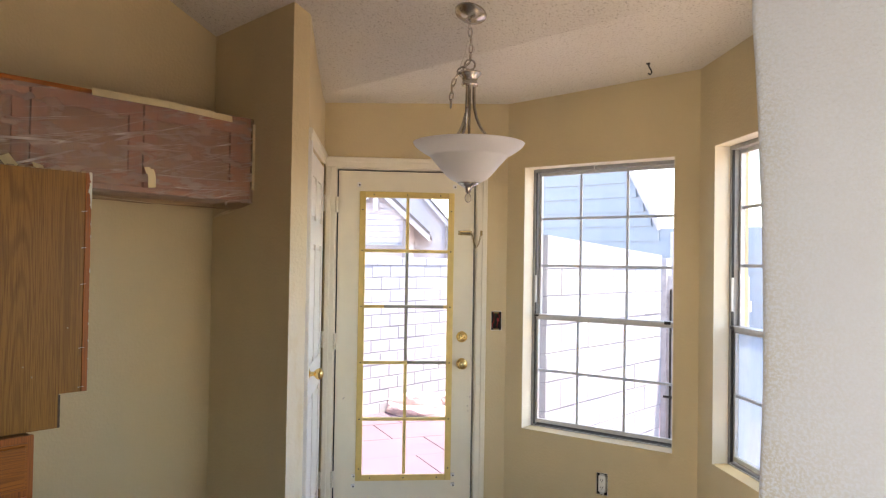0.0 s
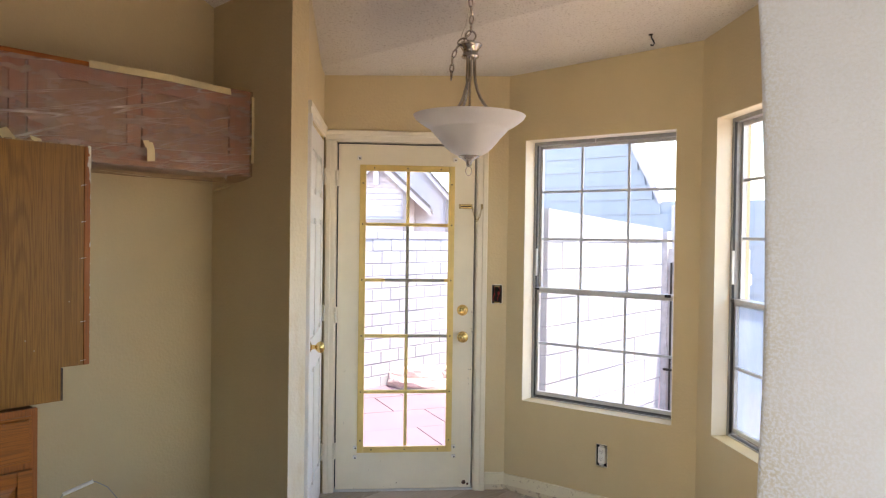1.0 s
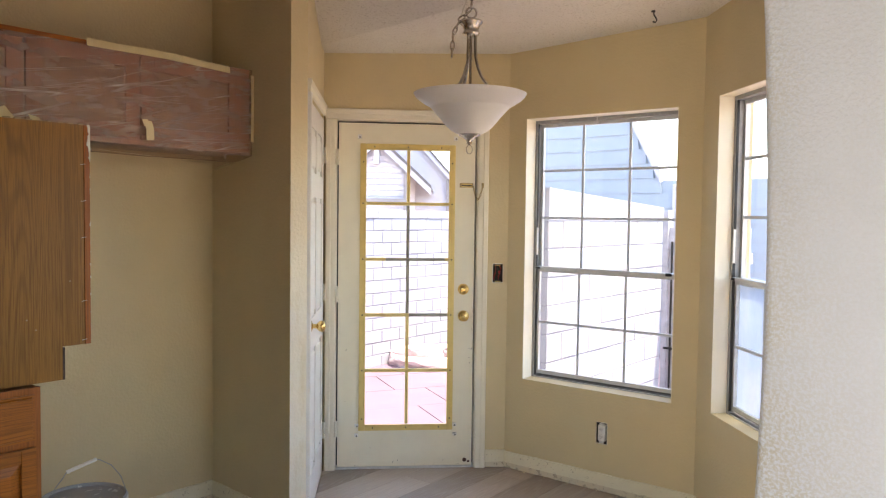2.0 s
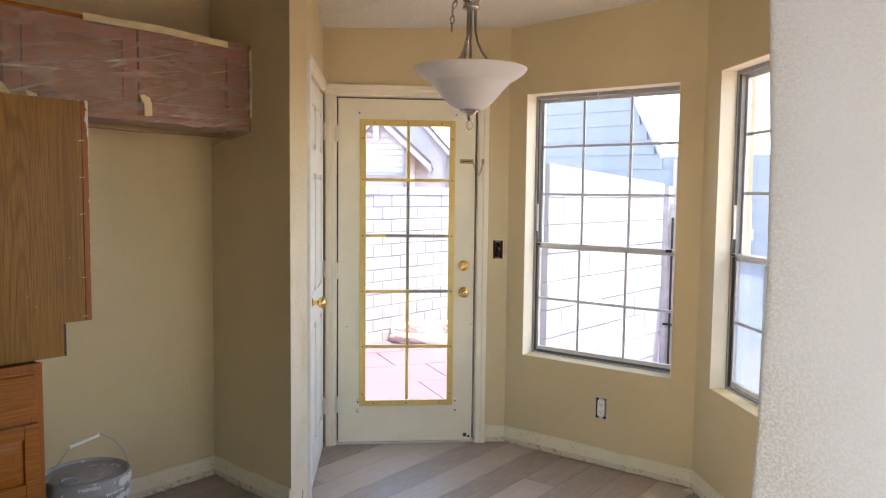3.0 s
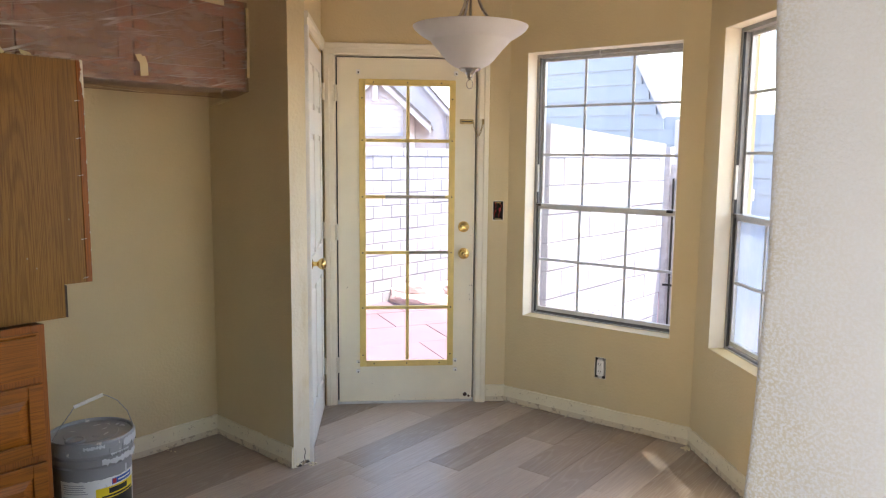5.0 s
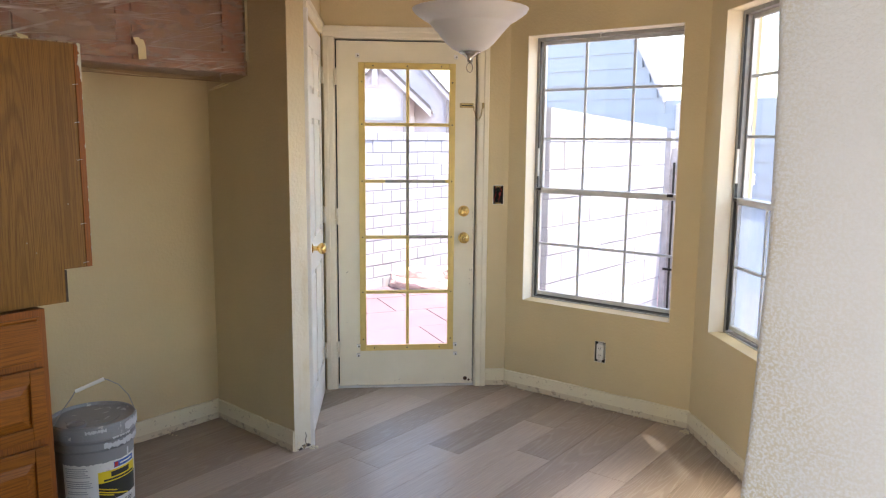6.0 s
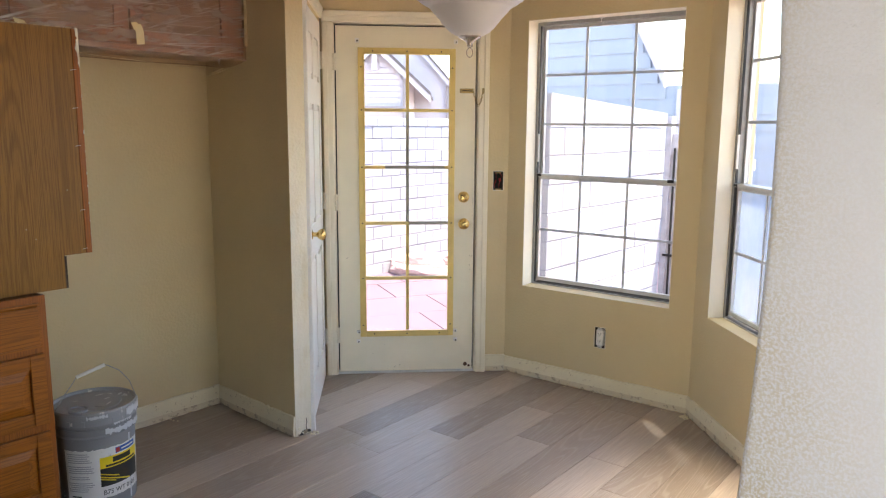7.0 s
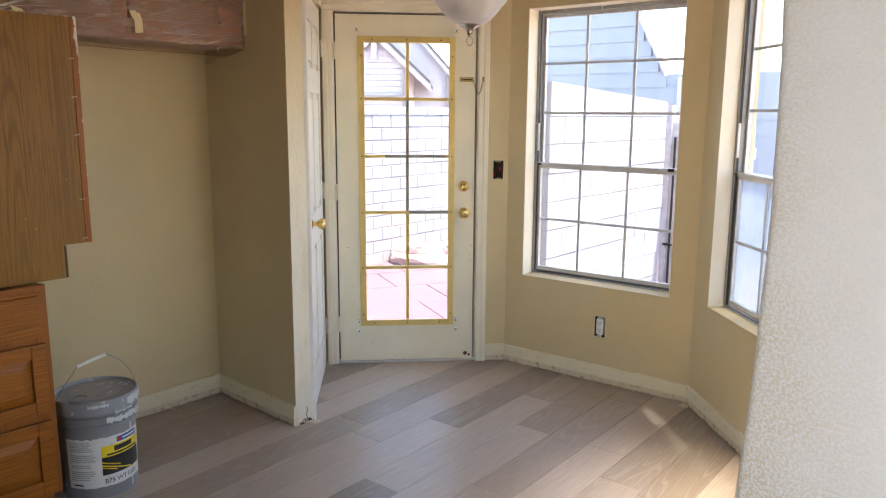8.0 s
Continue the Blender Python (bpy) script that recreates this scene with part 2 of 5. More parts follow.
def part(name, bm, material, parent, label="", smooth=None, m=None):
    ob = new(name, finish(name, bm, material, smooth))
    place(ob, parent, m)
    return tagged(ob, label)


def thing(name, m, label, category, group="", kind=""):
    ob = new(name)
    ob.empty_display_size = 0.1
    ob.matrix_basis = m
    return tagged(ob, label, category, group, kind)


def box(bm, x0, x1, y0, y1, z0, z1, bevel=0.0, mat=0):
    vs = [bm.verts.new((x, y, z)) for x in (x0, x1) for y in (y0, y1) for z in (z0, z1)]
    quads = ((0, 1, 3, 2), (4, 6, 7, 5), (0, 4, 5, 1), (2, 3, 7, 6), (0, 2, 6, 4), (1, 5, 7, 3))
    fs = [bm.faces.new([vs[i] for i in q]) for q in quads]
    for f in fs:
        f.material_index = mat
    if bevel:
        es = {e for f in fs for e in f.edges}
        bmesh.ops.bevel(bm, geom=list(es), offset=bevel, segments=2, profile=0.6, affect="EDGES")
    return bm


def boxm(*args, **kw):
    return box(bmesh.new(), *args, **kw)


def lathe(profile, seg=32, bm=None, m=None):
    """Turns (radius, z) pairs about the z axis."""
    bm = bm or bmesh.new()
    m = m or Matrix()
    rings = []
    for r, z in profile:
        if r < 1e-6:
            rings.append([bm.verts.new(m @ Vector((0, 0, z)))])
        else:
            rings.append([bm.verts.new(m @ Vector((r * math.cos(2 * math.pi * i / seg), r * math.sin(2 * math.pi * i / seg), z))) for i in range(seg)])
    for a, b in zip(rings, rings[1:]):
        for i in range(seg):
            q = [a[i % len(a)], a[(i + 1) % len(a)], b[(i + 1) % len(b)], b[i % len(b)]]
            q = list(dict.fromkeys(q))
            if len(q) > 2:
                bm.faces.new(q)
    return bm


def tube(points, radius, seg=8, bm=None, closed=False):
    bm = bm or bmesh.new()
    pts = [Vector(p) for p in points]
    n = len(pts)
    rings = []
    up = Vector((0.13, 0.21, 0.97))
    for i, p in enumerate(pts):
        a, b = (pts[i - 1], pts[(i + 1) % n]) if closed else (pts[max(i - 1, 0)], pts[min(i + 1, n - 1)])
        t = (b - a).normalized()
        s = t.cross(up)
        s = s.normalized() if s.length > 1e-4 else t.orthogonal().normalized()
        u = s.cross(t).normalized()
        rings.append([bm.verts.new(p + radius * (math.cos(2 * math.pi * k / seg) * s + math.sin(2 * math.pi * k / seg) * u)) for k in range(seg)])
    last = n if closed else n - 1
    for i in range(last):
        a, b = rings[i], rings[(i + 1) % n]
        for k in range(seg):
            bm.faces.new((a[k], a[(k + 1) % seg], b[(k + 1) % seg], b[k]))
    if not closed:
        bm.faces.new(rings[0][::-1])
        bm.faces.new(rings[-1])
    return bm


def rod(a, b, radius, seg=10, bm=None):
    return tube([a, b], radius, seg, bm)


def frame_m(a, b):
    """Local axes of a wall: x from a to b, y out of the room, z up."""
    d = b - a
    return Matrix.Translation((a.x, a.y, 0)) @ Matrix.Rotation(math.atan2(d.y, d.x), 4, "Z")


def prism(bm, outline, y0, y1):
    """A slab: an outline of (x, z) points between two y."""
    f = [bm.verts.new((x, y0, z)) for x, z in outline]
    b = [bm.verts.new((x, y1, z)) for x, z in outline]
    n = len(outline)
    bm.faces.new(f)
    bm.faces.new(b[::-1])
    for i in range(n):
        bm.faces.new((f[i], f[(i + 1) % n], b[(i + 1) % n], b[i]))
    return bm


def wall(name, a, b, thick, holes=(), m0=0.0, m1=0.0, material=None, label="", top=None):
    """A wall from a to b (room on the right hand) with openings (x0, x1, z0, z1); m0 and m1 lengthen its outer side."""
    M = frame_m(a, b)
    L = (b - a).length
    cuts = {0.0, L}
    for h in holes:
        cuts |= {h[0], h[1]}
    for k in (CREASE, RIDGE):
        va, vb = (a - AL).dot(D50) - k, (b - AL).dot(D50) - k
        if va * vb < 0:
            cuts.add(L * va / (va - vb))
    xs = sorted(cuts)
    bm = bmesh.new()
    for x0, x1 in zip(xs, xs[1:]):
        if x1 - x0 < 1e-4:
            continue
        t0, t1 = [top if top else zc(M @ vec(x, 0)) + 0.02 for x in (x0, x1)]
        spans, z = [], -0.02
        for h in sorted(holes, key=lambda q: q[2]):
            if h[0] <= x0 + 1e-5 and h[1] >= x1 - 1e-5:
                if h[2] > z + 1e-4:
                    spans.append((z, h[2], h[2]))
                z = h[3]
        spans.append((z, t0, t1))
        bx0, bx1 = (x0 - m0 if x0 == 0 else x0), (x1 + m1 if x1 == L else x1)
        for z0, ta, tb in spans:
            f = [bm.verts.new(p) for p in ((x0, 0, z0), (x1, 0, z0), (x1, 0, tb), (x0, 0, ta))]
            r = [bm.verts.new(p) for p in ((bx0, thick, z0), (bx1, thick, z0), (bx1, thick, tb), (bx0, thick, ta))]
            bm.faces.new(f)
            bm.faces.new(r[::-1])
            for i in range(4):
                bm.faces.new((f[i], f[(i + 1) % 4], r[(i + 1) % 4], r[i]))
    bmesh.ops.remove_doubles(bm, verts=bm.verts, dist=1e-5)
    bm.verts.index_update()
    seen = {}
    for f in bm.faces:
        seen.setdefault(frozenset(v.index for v in f.verts), []).append(f)
    bmesh.ops.delete(bm, geom=[f for fs in seen.values() if len(fs) > 1 for f in fs], context="FACES_ONLY")
    ob = new(name, finish(name, bm, material or PAINT))
    ob.matrix_basis = M
    return tagged(ob, label or "tan painted drywall with light orange-peel texture", "wall", kind="structure"), M, L


# ---- large structure ----
T = 0.17
TURN = T * math.tan(radians(21))
REC = room(-3.7, 0)
wall("wall_recess", REC, AL, 0.12, m0=0.12)
wall("wall_stub", AL, PE, 0.09)
wall("wall_stub_end", PE, Q, 0.05, material=STUBPAINT)
PDW0, PDW1 = 0.05, 0.80      # pantry doorway
_, MP, LP = wall("wall_pantry", Q, PA, 0.10, [(PDW0, PDW1, -0.02, 2.06)])
DW = (DOOR_L - PA).length    # start of the back door along its wall
_, MD, LD = wall("wall_door", PA, C1, T, [(DW - 0.012, DW + 0.825, -0.02, 2.045), (DW + 0.915, DW + 0.975, 1.105, 1.215)], m0=0.2, m1=TURN)
B1 = (0.116, 1.008, 0.545, 2.061)
_, M1, L1 = wall("wall_bay", C1, C2, T, [B1, (0.593, 0.657, 0.262, 0.378)], m0=TURN, m1=TURN)
B2 = (0.166, 1.075, 0.560, 2.080)
B3 = (1.42, 2.62, 0.560, 2.080)   # unseen opening added to let light in, beyond the near wall
_, M2, L2 = wall("wall_side", C2, C3, T, [B2, B3], m0=TURN)
E1 = N0 + N50 * 1.72
MN, LN = frame_m(N0, E1), (E1 - N0).length
bm = bmesh.new()
prev = None
for k in range(49):
    z = -0.02 + (zc(N0) + 0.04) * k / 48
    belly = 0.005 - 0.011 * max(-0.6, 1 - ((z - 1.38) / 0.36) ** 2) + 0.0015 * noise.noise(Vector((z * 7, 0, 2)))
    r = 0.013
    turn = [(r - r * math.sin(radians(a)), r - r * math.cos(radians(a))) for a in (0, 22, 45, 68, 90)]
    plan = [(LN, 0.0)] + [(x - belly, y) for x, y in turn] + [(x - belly, 0.12 - y) for x, y in turn[::-1]] + [(LN, 0.12)]
    ring = [bm.verts.new((x, y, z + (zc(E1) - zc(N0)) * (x / LN) * k / 48)) for x, y in plan]
    if prev:
        for i in range(len(ring)):
            j = (i + 1) % len(ring)
            bm.faces.new((prev[i], prev[j], ring[j], ring[i]))
    else:
        bm.faces.new(ring[::-1])
    prev = ring
bm.faces.new(prev)
near_wall = new("wall_near", finish("wall_near", bm, NEARPAINT, 50))
near_wall.matrix_basis = MN
tagged(near_wall, "white painted wall end with knockdown texture and tan overspray", "wall", kind="structure")
_, MR, LR = wall("wall_right", E1, E1 - D50 * 2.556, 0.12, m1=0.12, material=REARPAINT, label="unseen brown closing wall, darkened to cut bounced light")
_, MB, LB = wall("wall_back", E1 - D50 * 2.556, REC, 0.12, [(0.15, 1.65, 0.3, 2.1)], m1=0.12, material=REARPAINT, label="unseen brown closing wall with an added opening for a lamp")

# unseen overhang, added to hold most of the sun off the windows
ADDED_EAVE = 0.58


def outward(p, a, b):
    """p moved out of the wall from a to b by the added eave's width."""
    d = (b - a).normalized()
    return p + vec(-d.y, d.x) * ADDED_EAVE


def meet(p, d, q, e):
    """Where two plan lines, each a point and a direction, cross."""
    det = d.x * -e.y + e.x * d.y
    t = ((q.x - p.x) * -e.y + e.x * (q.y - p.y)) / det
    return p + d * t


dd, d1_, d2_ = C1 - PA, C2 - C1, C3 - C2
o0, o1, o2 = outward(PA, PA, C1), outward(C1, C1, C2), outward(C2, C2, C3)
K0 = meet(room(CREASE, 0), N50, o2, d2_)
flat = [room(CREASE, -0.2), room(1.15, -0.2), meet(o0, dd, o1, d1_), meet(o1, d1_, o2, d2_), K0]
vault = [room(RIDGE, -0.2), room(CREASE, -0.2), K0, outward(C3, C2, C3), room(-1.0, 4.95), room(RIDGE, 4.95)]
rear = [room(-3.84, -0.2), room(RIDGE, -0.2), room(RIDGE, 4.95), room(-3.84, 4.95)]
bm = bmesh.new()
for poly in (flat, vault, rear):
    lowv = [bm.verts.new((p.x, p.y, zc(p))) for p in poly]
    topv = [bm.verts.new((p.x, p.y, zc(p) + 0.12)) for p in poly]
    bm.faces.new(lowv[::-1])
    bm.faces.new(topv)
    for i in range(len(poly)):
        j = (i + 1) % len(poly)
        bm.faces.new((lowv[i], lowv[j], topv[j], topv[i]))
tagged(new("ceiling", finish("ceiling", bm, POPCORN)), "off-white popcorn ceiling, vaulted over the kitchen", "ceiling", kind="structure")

# floor slab under the planks
slab = bmesh.new()
pts = [room(-3.8, -0.1), room(0.1, -0.1), vec(-0.9, 4.45), vec(0.35, 4.58), vec(1.42, 3.80), vec(1.72, 0.1), room(-1.1, 4.85), room(-3.8, 4.85)]
lo = [slab.verts.new((p.x, p.y, -0.10)) for p in pts]
hi = [slab.verts.new((p.x, p.y, -0.004)) for p in pts]
slab.faces.new(hi)
slab.faces.new(lo[::-1])
for i in range(len(pts)):
    slab.faces.new((lo[i], lo[(i + 1) % len(pts)], hi[(i + 1) % len(pts)], hi[i]))
FLOOR = tagged(new("floor", finish("floor", slab, SUBFLOOR)), "grey-brown wood-look vinyl plank floor laid on the diagonal", "floor", kind="structure")

# fill lamps added in openings out of view: behind the eye, and in the side wall
c = MB @ vec(0.9, 0.06, 1.2)
area("fill_rear", c, c + MB.to_3x3() @ vec(0, -1, 0), 1.5, 1.8, 1.35, 64, (1.0, 0.97, 0.93))
# the first adds a floor glow in the corner, the second brightens the bay
for x, w, watts, aim, spread in ((0.95, 0.20, 0.6, (0, -1, -4.0), 50), (2.02, 1.1, 6.0, (-0.2, -0.9, -2.6), 72)):
    c = M2 @ vec(x, 0.07, 1.25)
    area("fill_side", c, c + M2.to_3x3() @ vec(*aim), w, 0.30, watts, spread, (1.0, 0.92, 0.80))


# ---- doors, windows, trim ----
def casing(name, parent, m, length):
    """A moulded casing strip: x along it, z across it (0 inner edge), y towards the room is minus."""
    bm = bmesh.new()
    prof = [(0.0, 0.0), (0.0, -0.009), (0.006, -0.013), (0.030, -0.014), (0.036, -0.019), (0.058, -0.019), (0.062, -0.015), (0.062, 0.0)]
    a = [bm.verts.new((0, y, z)) for z, y in prof]
    b = [bm.verts.new((length, y, z)) for z, y in prof]
    for i in range(len(prof)):
        j = (i + 1) % len(prof)
        bm.faces.new((a[i], a[j], b[j], b[i]))
    bm.faces.new(a)
    bm.faces.new(b[::-1])
    return part(name, bm, TRIM, parent, m=m)


def upright(x, z0, flip):
    """Stands a casing strip up at x; flip turns its outer edge to smaller x."""
    r = Matrix.Rotation(radians(-90), 4, "Y")
    m = Matrix.Translation((x, 0, z0)) @ r
    return m @ Matrix.Diagonal((1, 1, 1 if flip else -1, 1))


def hinge(parent, x, z, mat, y=-0.006):
    bm = bmesh.new()
    for k in range(3):
        lathe([(0, 0.001), (0.0085, 0.001), (0.0085, 0.030), (0, 0.030)], 12, bm, Matrix.Translation((x, y, z - 0.047 + 0.031 * k)))
    box(bm, x - 0.001, x + 0.018, y + 0.004, y + 0.008, z - 0.046, z + 0.046)
    return part("hinge", bm, mat, parent, smooth=40)


def screw(parent, x, y, z, mat=None, r=0.0048):
    bm = lathe([(0, -0.001), (r, -0.001), (r * 0.8, 0.0012), (0, 0.0016)], 8, None, Matrix.Translation((x, y, z)) @ Matrix.Rotation(radians(90), 4, "X"))
    return part("screw", bm, mat or DARK, parent)


# back door: ten-light cream door
door = thing("door_1", MD @ Matrix.Translation((DW, 0, 0)), "cream painted back door with yellowed ten-pane glass insert", "door", kind="structure")
LX0, LX1, LZ0, LZ1 = 0.146, 0.672, 0.243, 1.893
bm = bmesh.new()
Y0, Y1 = 0.008, 0.052
for b in ((0.009, LX0, 0.014, 2.025), (LX1, 0.804, 0.014, 2.025), (LX0, LX1, 0.014, LZ0), (LX0, LX1, LZ1, 2.025)):
    box(bm, b[0], b[1], Y0, Y1, b[2], b[3])
part("door_leaf", bm, DOORPAINT, door)
bm = bmesh.new()
for b in ((LX0 - 0.014, LX0 + 0.022, LZ0 - 0.014, LZ1 + 0.014), (LX1 - 0.022, LX1 + 0.014, LZ0 - 0.014, LZ1 + 0.014)):
    box(bm, b[0], b[1], Y0 - 0.011, Y0 + 0.002, b[2], b[3], 0.004)
for z0, z1 in ((LZ0 - 0.014, LZ0 + 0.022), (LZ1 - 0.022, LZ1 + 0.014)):
    box(bm, LX0 + 0.022, LX1 - 0.022, Y0 - 0.011, Y0 + 0.002, z0, z1, 0.004)
for b in ((LX0 + 0.011, LX0 + 0.023, LZ0 + 0.011, LZ1 - 0.011), (LX1 - 0.023, LX1 - 0.011, LZ0 + 0.011, LZ1 - 0.011)):
    box(bm, b[0], b[1], Y0 - 0.017, Y0 - 0.010, b[2], b[3], 0.0025)
for z0, z1 in ((LZ0 + 0.011, LZ0 + 0.023), (LZ1 - 0.023, LZ1 - 0.011)):
    box(bm, LX0 + 0.023, LX1 - 0.023, Y0 - 0.017, Y0 - 0.010, z0, z1, 0.0025)
part("lite_frame", bm, YELLOW, door, "yellowed vinyl glazing frame", smooth=40)
GX = (LX0 + 0.022, 0.412, LX1 - 0.022)
GZ = (LZ0 + 0.026, 0.585, 0.912, 1.238, 1.562, LZ1 - 0.022)
HB = 0.0095


def muntin(x0, x1, z0, z1, mat, proud=0.0):
    part("muntin", boxm(x0, x1, Y0 - 0.009 - proud, Y0 + 0.012, z0, z1, bevel=0.003), mat, door, smooth=40)


for i, mat in enumerate((YELLOW, YELLOW, GREYV, GREYV, YELLOW)):
    muntin(GX[1] - HB, GX[1] + HB, GZ[i] + (HB if i else 0), GZ[i + 1] - (HB if i < 4 else 0), mat)
for z, pieces in ((GZ[1], ((GX[0], GX[2], YELLOW),)), (GZ[2], ((GX[0], GX[1] + HB, YELLOW), (GX[1] + HB, GX[2], GREYV))),
                  (GZ[3], ((GX[0], GX[0] + 0.115, YELLOW), (GX[0] + 0.115, GX[2] - 0.02, GREYV), (GX[2] - 0.02, GX[2], YELLOW))), (GZ[4], ((GX[0], GX[2], YELLOW),))):
    for x0, x1, mat in pieces:
        muntin(x0, x1, z - HB, z + HB, mat, 0.001 if mat == YELLOW else -0.002)
for i in range(5):
    for j in range(2):
        ob = part("pane", boxm(GX[j] - 0.004, GX[j + 1] + 0.004, Y0 + 0.014, Y0 + 0.018, GZ[i] - 0.004, GZ[i + 1] + 0.004), GLASS, door)
        ob.visible_shadow = False
for x in (LX0 + 0.004, LX1 - 0.004):
    for z in (0.30, *GZ[1:5], 1.80):
        screw(door, x, Y0 - 0.011, z)
for z in (LZ0 + 0.004, LZ1 - 0.004):
    for x in (0.215, 0.409, 0.603):
        screw(door, x, Y0 - 0.011, z)
for z in (0.245, 1.035, 1.825):
    hinge(door, 0.000, z, TRIM, -0.014)
# lock, knob, chain
def knob(parent, x, z, mat, out=0.06, m=None):
    turn = Matrix.Translation((x, Y0, z)) @ Matrix.Rotation(radians(90), 4, "X")
    k = part("knob", lathe([(0, 0), (0.033, 0), (0.033, 0.004), (0.027, 0.009), (0.012, 0.011), (0.011, out * 0.45), (0.019, out * 0.55), (0.026, out * 0.72), (0.027, out * 0.86), (0.021, out * 0.98), (0.0, out)], 28, None, turn), mat, parent, smooth=50)
    return k


KN = knob(door, 0.744, 0.906, BRASS, 0.055)
part("key_button", lathe([(0, 0), (0.007, 0), (0.007, 0.005), (0, 0.006)], 14, None, Matrix.Translation((0.744, Y0 - 0.053, 0.906)) @ Matrix.Rotation(radians(90), 4, "X")), OLDBRASS, KN)
db = part("deadbolt", lathe([(0, 0), (0.033, 0), (0.032, 0.006), (0.024, 0.016), (0.0, 0.018)], 28, None, Matrix.Translation((0.742, Y0, 1.064)) @ Matrix.Rotation(radians(90), 4, "X")), BRASS, door, smooth=50)
bm = boxm(-0.021, 0.021, -0.034, -0.016, -0.006, 0.006, bevel=0.004)
part("thumb_turn", bm, BRASS, db, smooth=40, m=Matrix.Translation((0.742, Y0, 1.064)) @ Matrix.Rotation(radians(-40), 4, "Y"))
plate = part("chain_track", boxm(0.712, 0.792, Y0 - 0.003, Y0 + 0.001, 1.662, 1.688, bevel=0.001), OLDBRASS, door, "dull brass chain track")
part("rail", boxm(0.722, 0.784, Y0 - 0.007, Y0 - 0.003, 1.665, 1.6705), BRASS, plate)
part("rail", boxm(0.722, 0.784, Y0 - 0.007, Y0 - 0.003, 1.6795, 1.685), BRASS, plate)
part("slot", boxm(0.724, 0.782, Y0 - 0.0045, Y0 - 0.003, 1.6725, 1.6775), DARK, plate)
for x in (0.717, 0.788):
    screw(plate, x, Y0 - 0.004, 1.675, OLDBRASS, 0.003)
keeper = part("chain_keeper", boxm(0.838, 0.852, -0.022, -0.014, 1.660, 1.690, bevel=0.002), OLDBRASS, door, smooth=40)


def chain(name, parent, pts, link, radius, mat, m=None):
    """Oval links one after another along a line of points."""
    bm = bmesh.new()
    pts = [Vector(p) for p in pts]
    lens = [(b - a).length for a, b in zip(pts, pts[1:])]
    n = max(2, int(sum(lens) / (link * 0.78)))

    def at(d):
        for (a, b), l in zip(zip(pts, pts[1:]), lens):
            if d <= l:
                return a + (b - a) * (d / l), (b - a).normalized()
            d -= l
        return pts[-1], (pts[-1] - pts[-2]).normalized()
    for i in range(n):
        c, t = at((i + 0.5) * sum(lens) / n)
        s = t.cross(Vector((0.2, 0.9, 0.1))).normalized()
        u = t.cross(s).normalized()
        side = (s if i % 2 else u) * 0.8 + (u if i % 2 else s) * 0.35
        ring = [c + t * (math.cos(a) * link * 0.5) + side * (math.sin(a) * link * 0.29) for a in [2 * math.pi * k / 12 for k in range(12)]]
        tube(ring, radius, 6, bm, closed=True)
    return part(name, bm, mat, parent, smooth=60, m=m)


sag = [(0.789 + 0.056 * i / 10, -0.012 - 0.008 * i / 10, 1.672 - 0.078 * math.sin(math.pi * i / 10)) for i in range(11)]
chain("chain", door, sag, 0.019, 0.0018, OLDBRASS)
for x, z in ((0.128, 1.945), (0.686, 1.945), (0.122, 0.262), (0.120, 0.205), (0.697, 0.262), (0.699, 0.205)):
    b = part("blind_bracket", boxm(x - 0.011, x + 0.011, Y0 - 0.020, Y0, z - (0.012 if z > 1 else 0.008), z + (0.012 if z > 1 else 0.008), bevel=0.002), WHITE, door, "small white plastic blind bracket")
    screw(b, x + 0.002, Y0 - 0.021, z - 0.003, DARK, 0.005)
part("rust_chip", lathe([(0, 0), (0.013, 0.001), (0.009, 0.004), (0, 0.005)], 7, None, Matrix.Translation((0.762, Y0, 0.045)) @ Matrix.Rotation(radians(90), 4, "X")), plain("rust", (0.10, 0.05, 0.03), 0.9, vary=0.4, scale=80), door, "rust-brown chipped spot")
part("rust_chip", lathe([(0, 0), (0.008, 0.001), (0, 0.003)], 6, None, Matrix.Translation((0.785, Y0, 0.035)) @ Matrix.Rotation(radians(90), 4, "X")), MATS["rust"], door)
for x, z, w in ((0.052, 0.70, 0.012), (0.05, 0.40, 0.006), (0.36, 0.045, 0.009), (0.335, 0.04, 0.005), (0.27, 0.175, 0.005), (0.20, 0.12, 0.006)):
    part("scuff", prism(bmesh.new(), [(x, z), (x + w, z + w * 0.9), (x + w * 0.6, z + w * 0.2)], Y0 - 0.0008, Y0 + 0.001), MATS["rust"], door)

rnd = random.Random(17)
for k in range(26):      # grime and chips down the latch edge and along the foot
    edge = k < 16
    x = 0.800 - 0.022 * rnd.random() ** 2 if edge else rnd.uniform(0.03, 0.78)
    z = 0.55 + 0.50 * rnd.random() if edge else 0.018 + 0.03 * rnd.random() ** 2
    w, h = rnd.uniform(0.001, 0.0035), rnd.uniform(0.002, 0.010 if edge else 0.004)
    part("scuff", prism(bmesh.new(), [(x, z), (x + w, z + h * 0.3), (x + w * 0.7, z + h), (x - w * 0.3, z + h * 0.6)], Y0 - 0.0007, Y0 + 0.001), MATS["rust"], door)

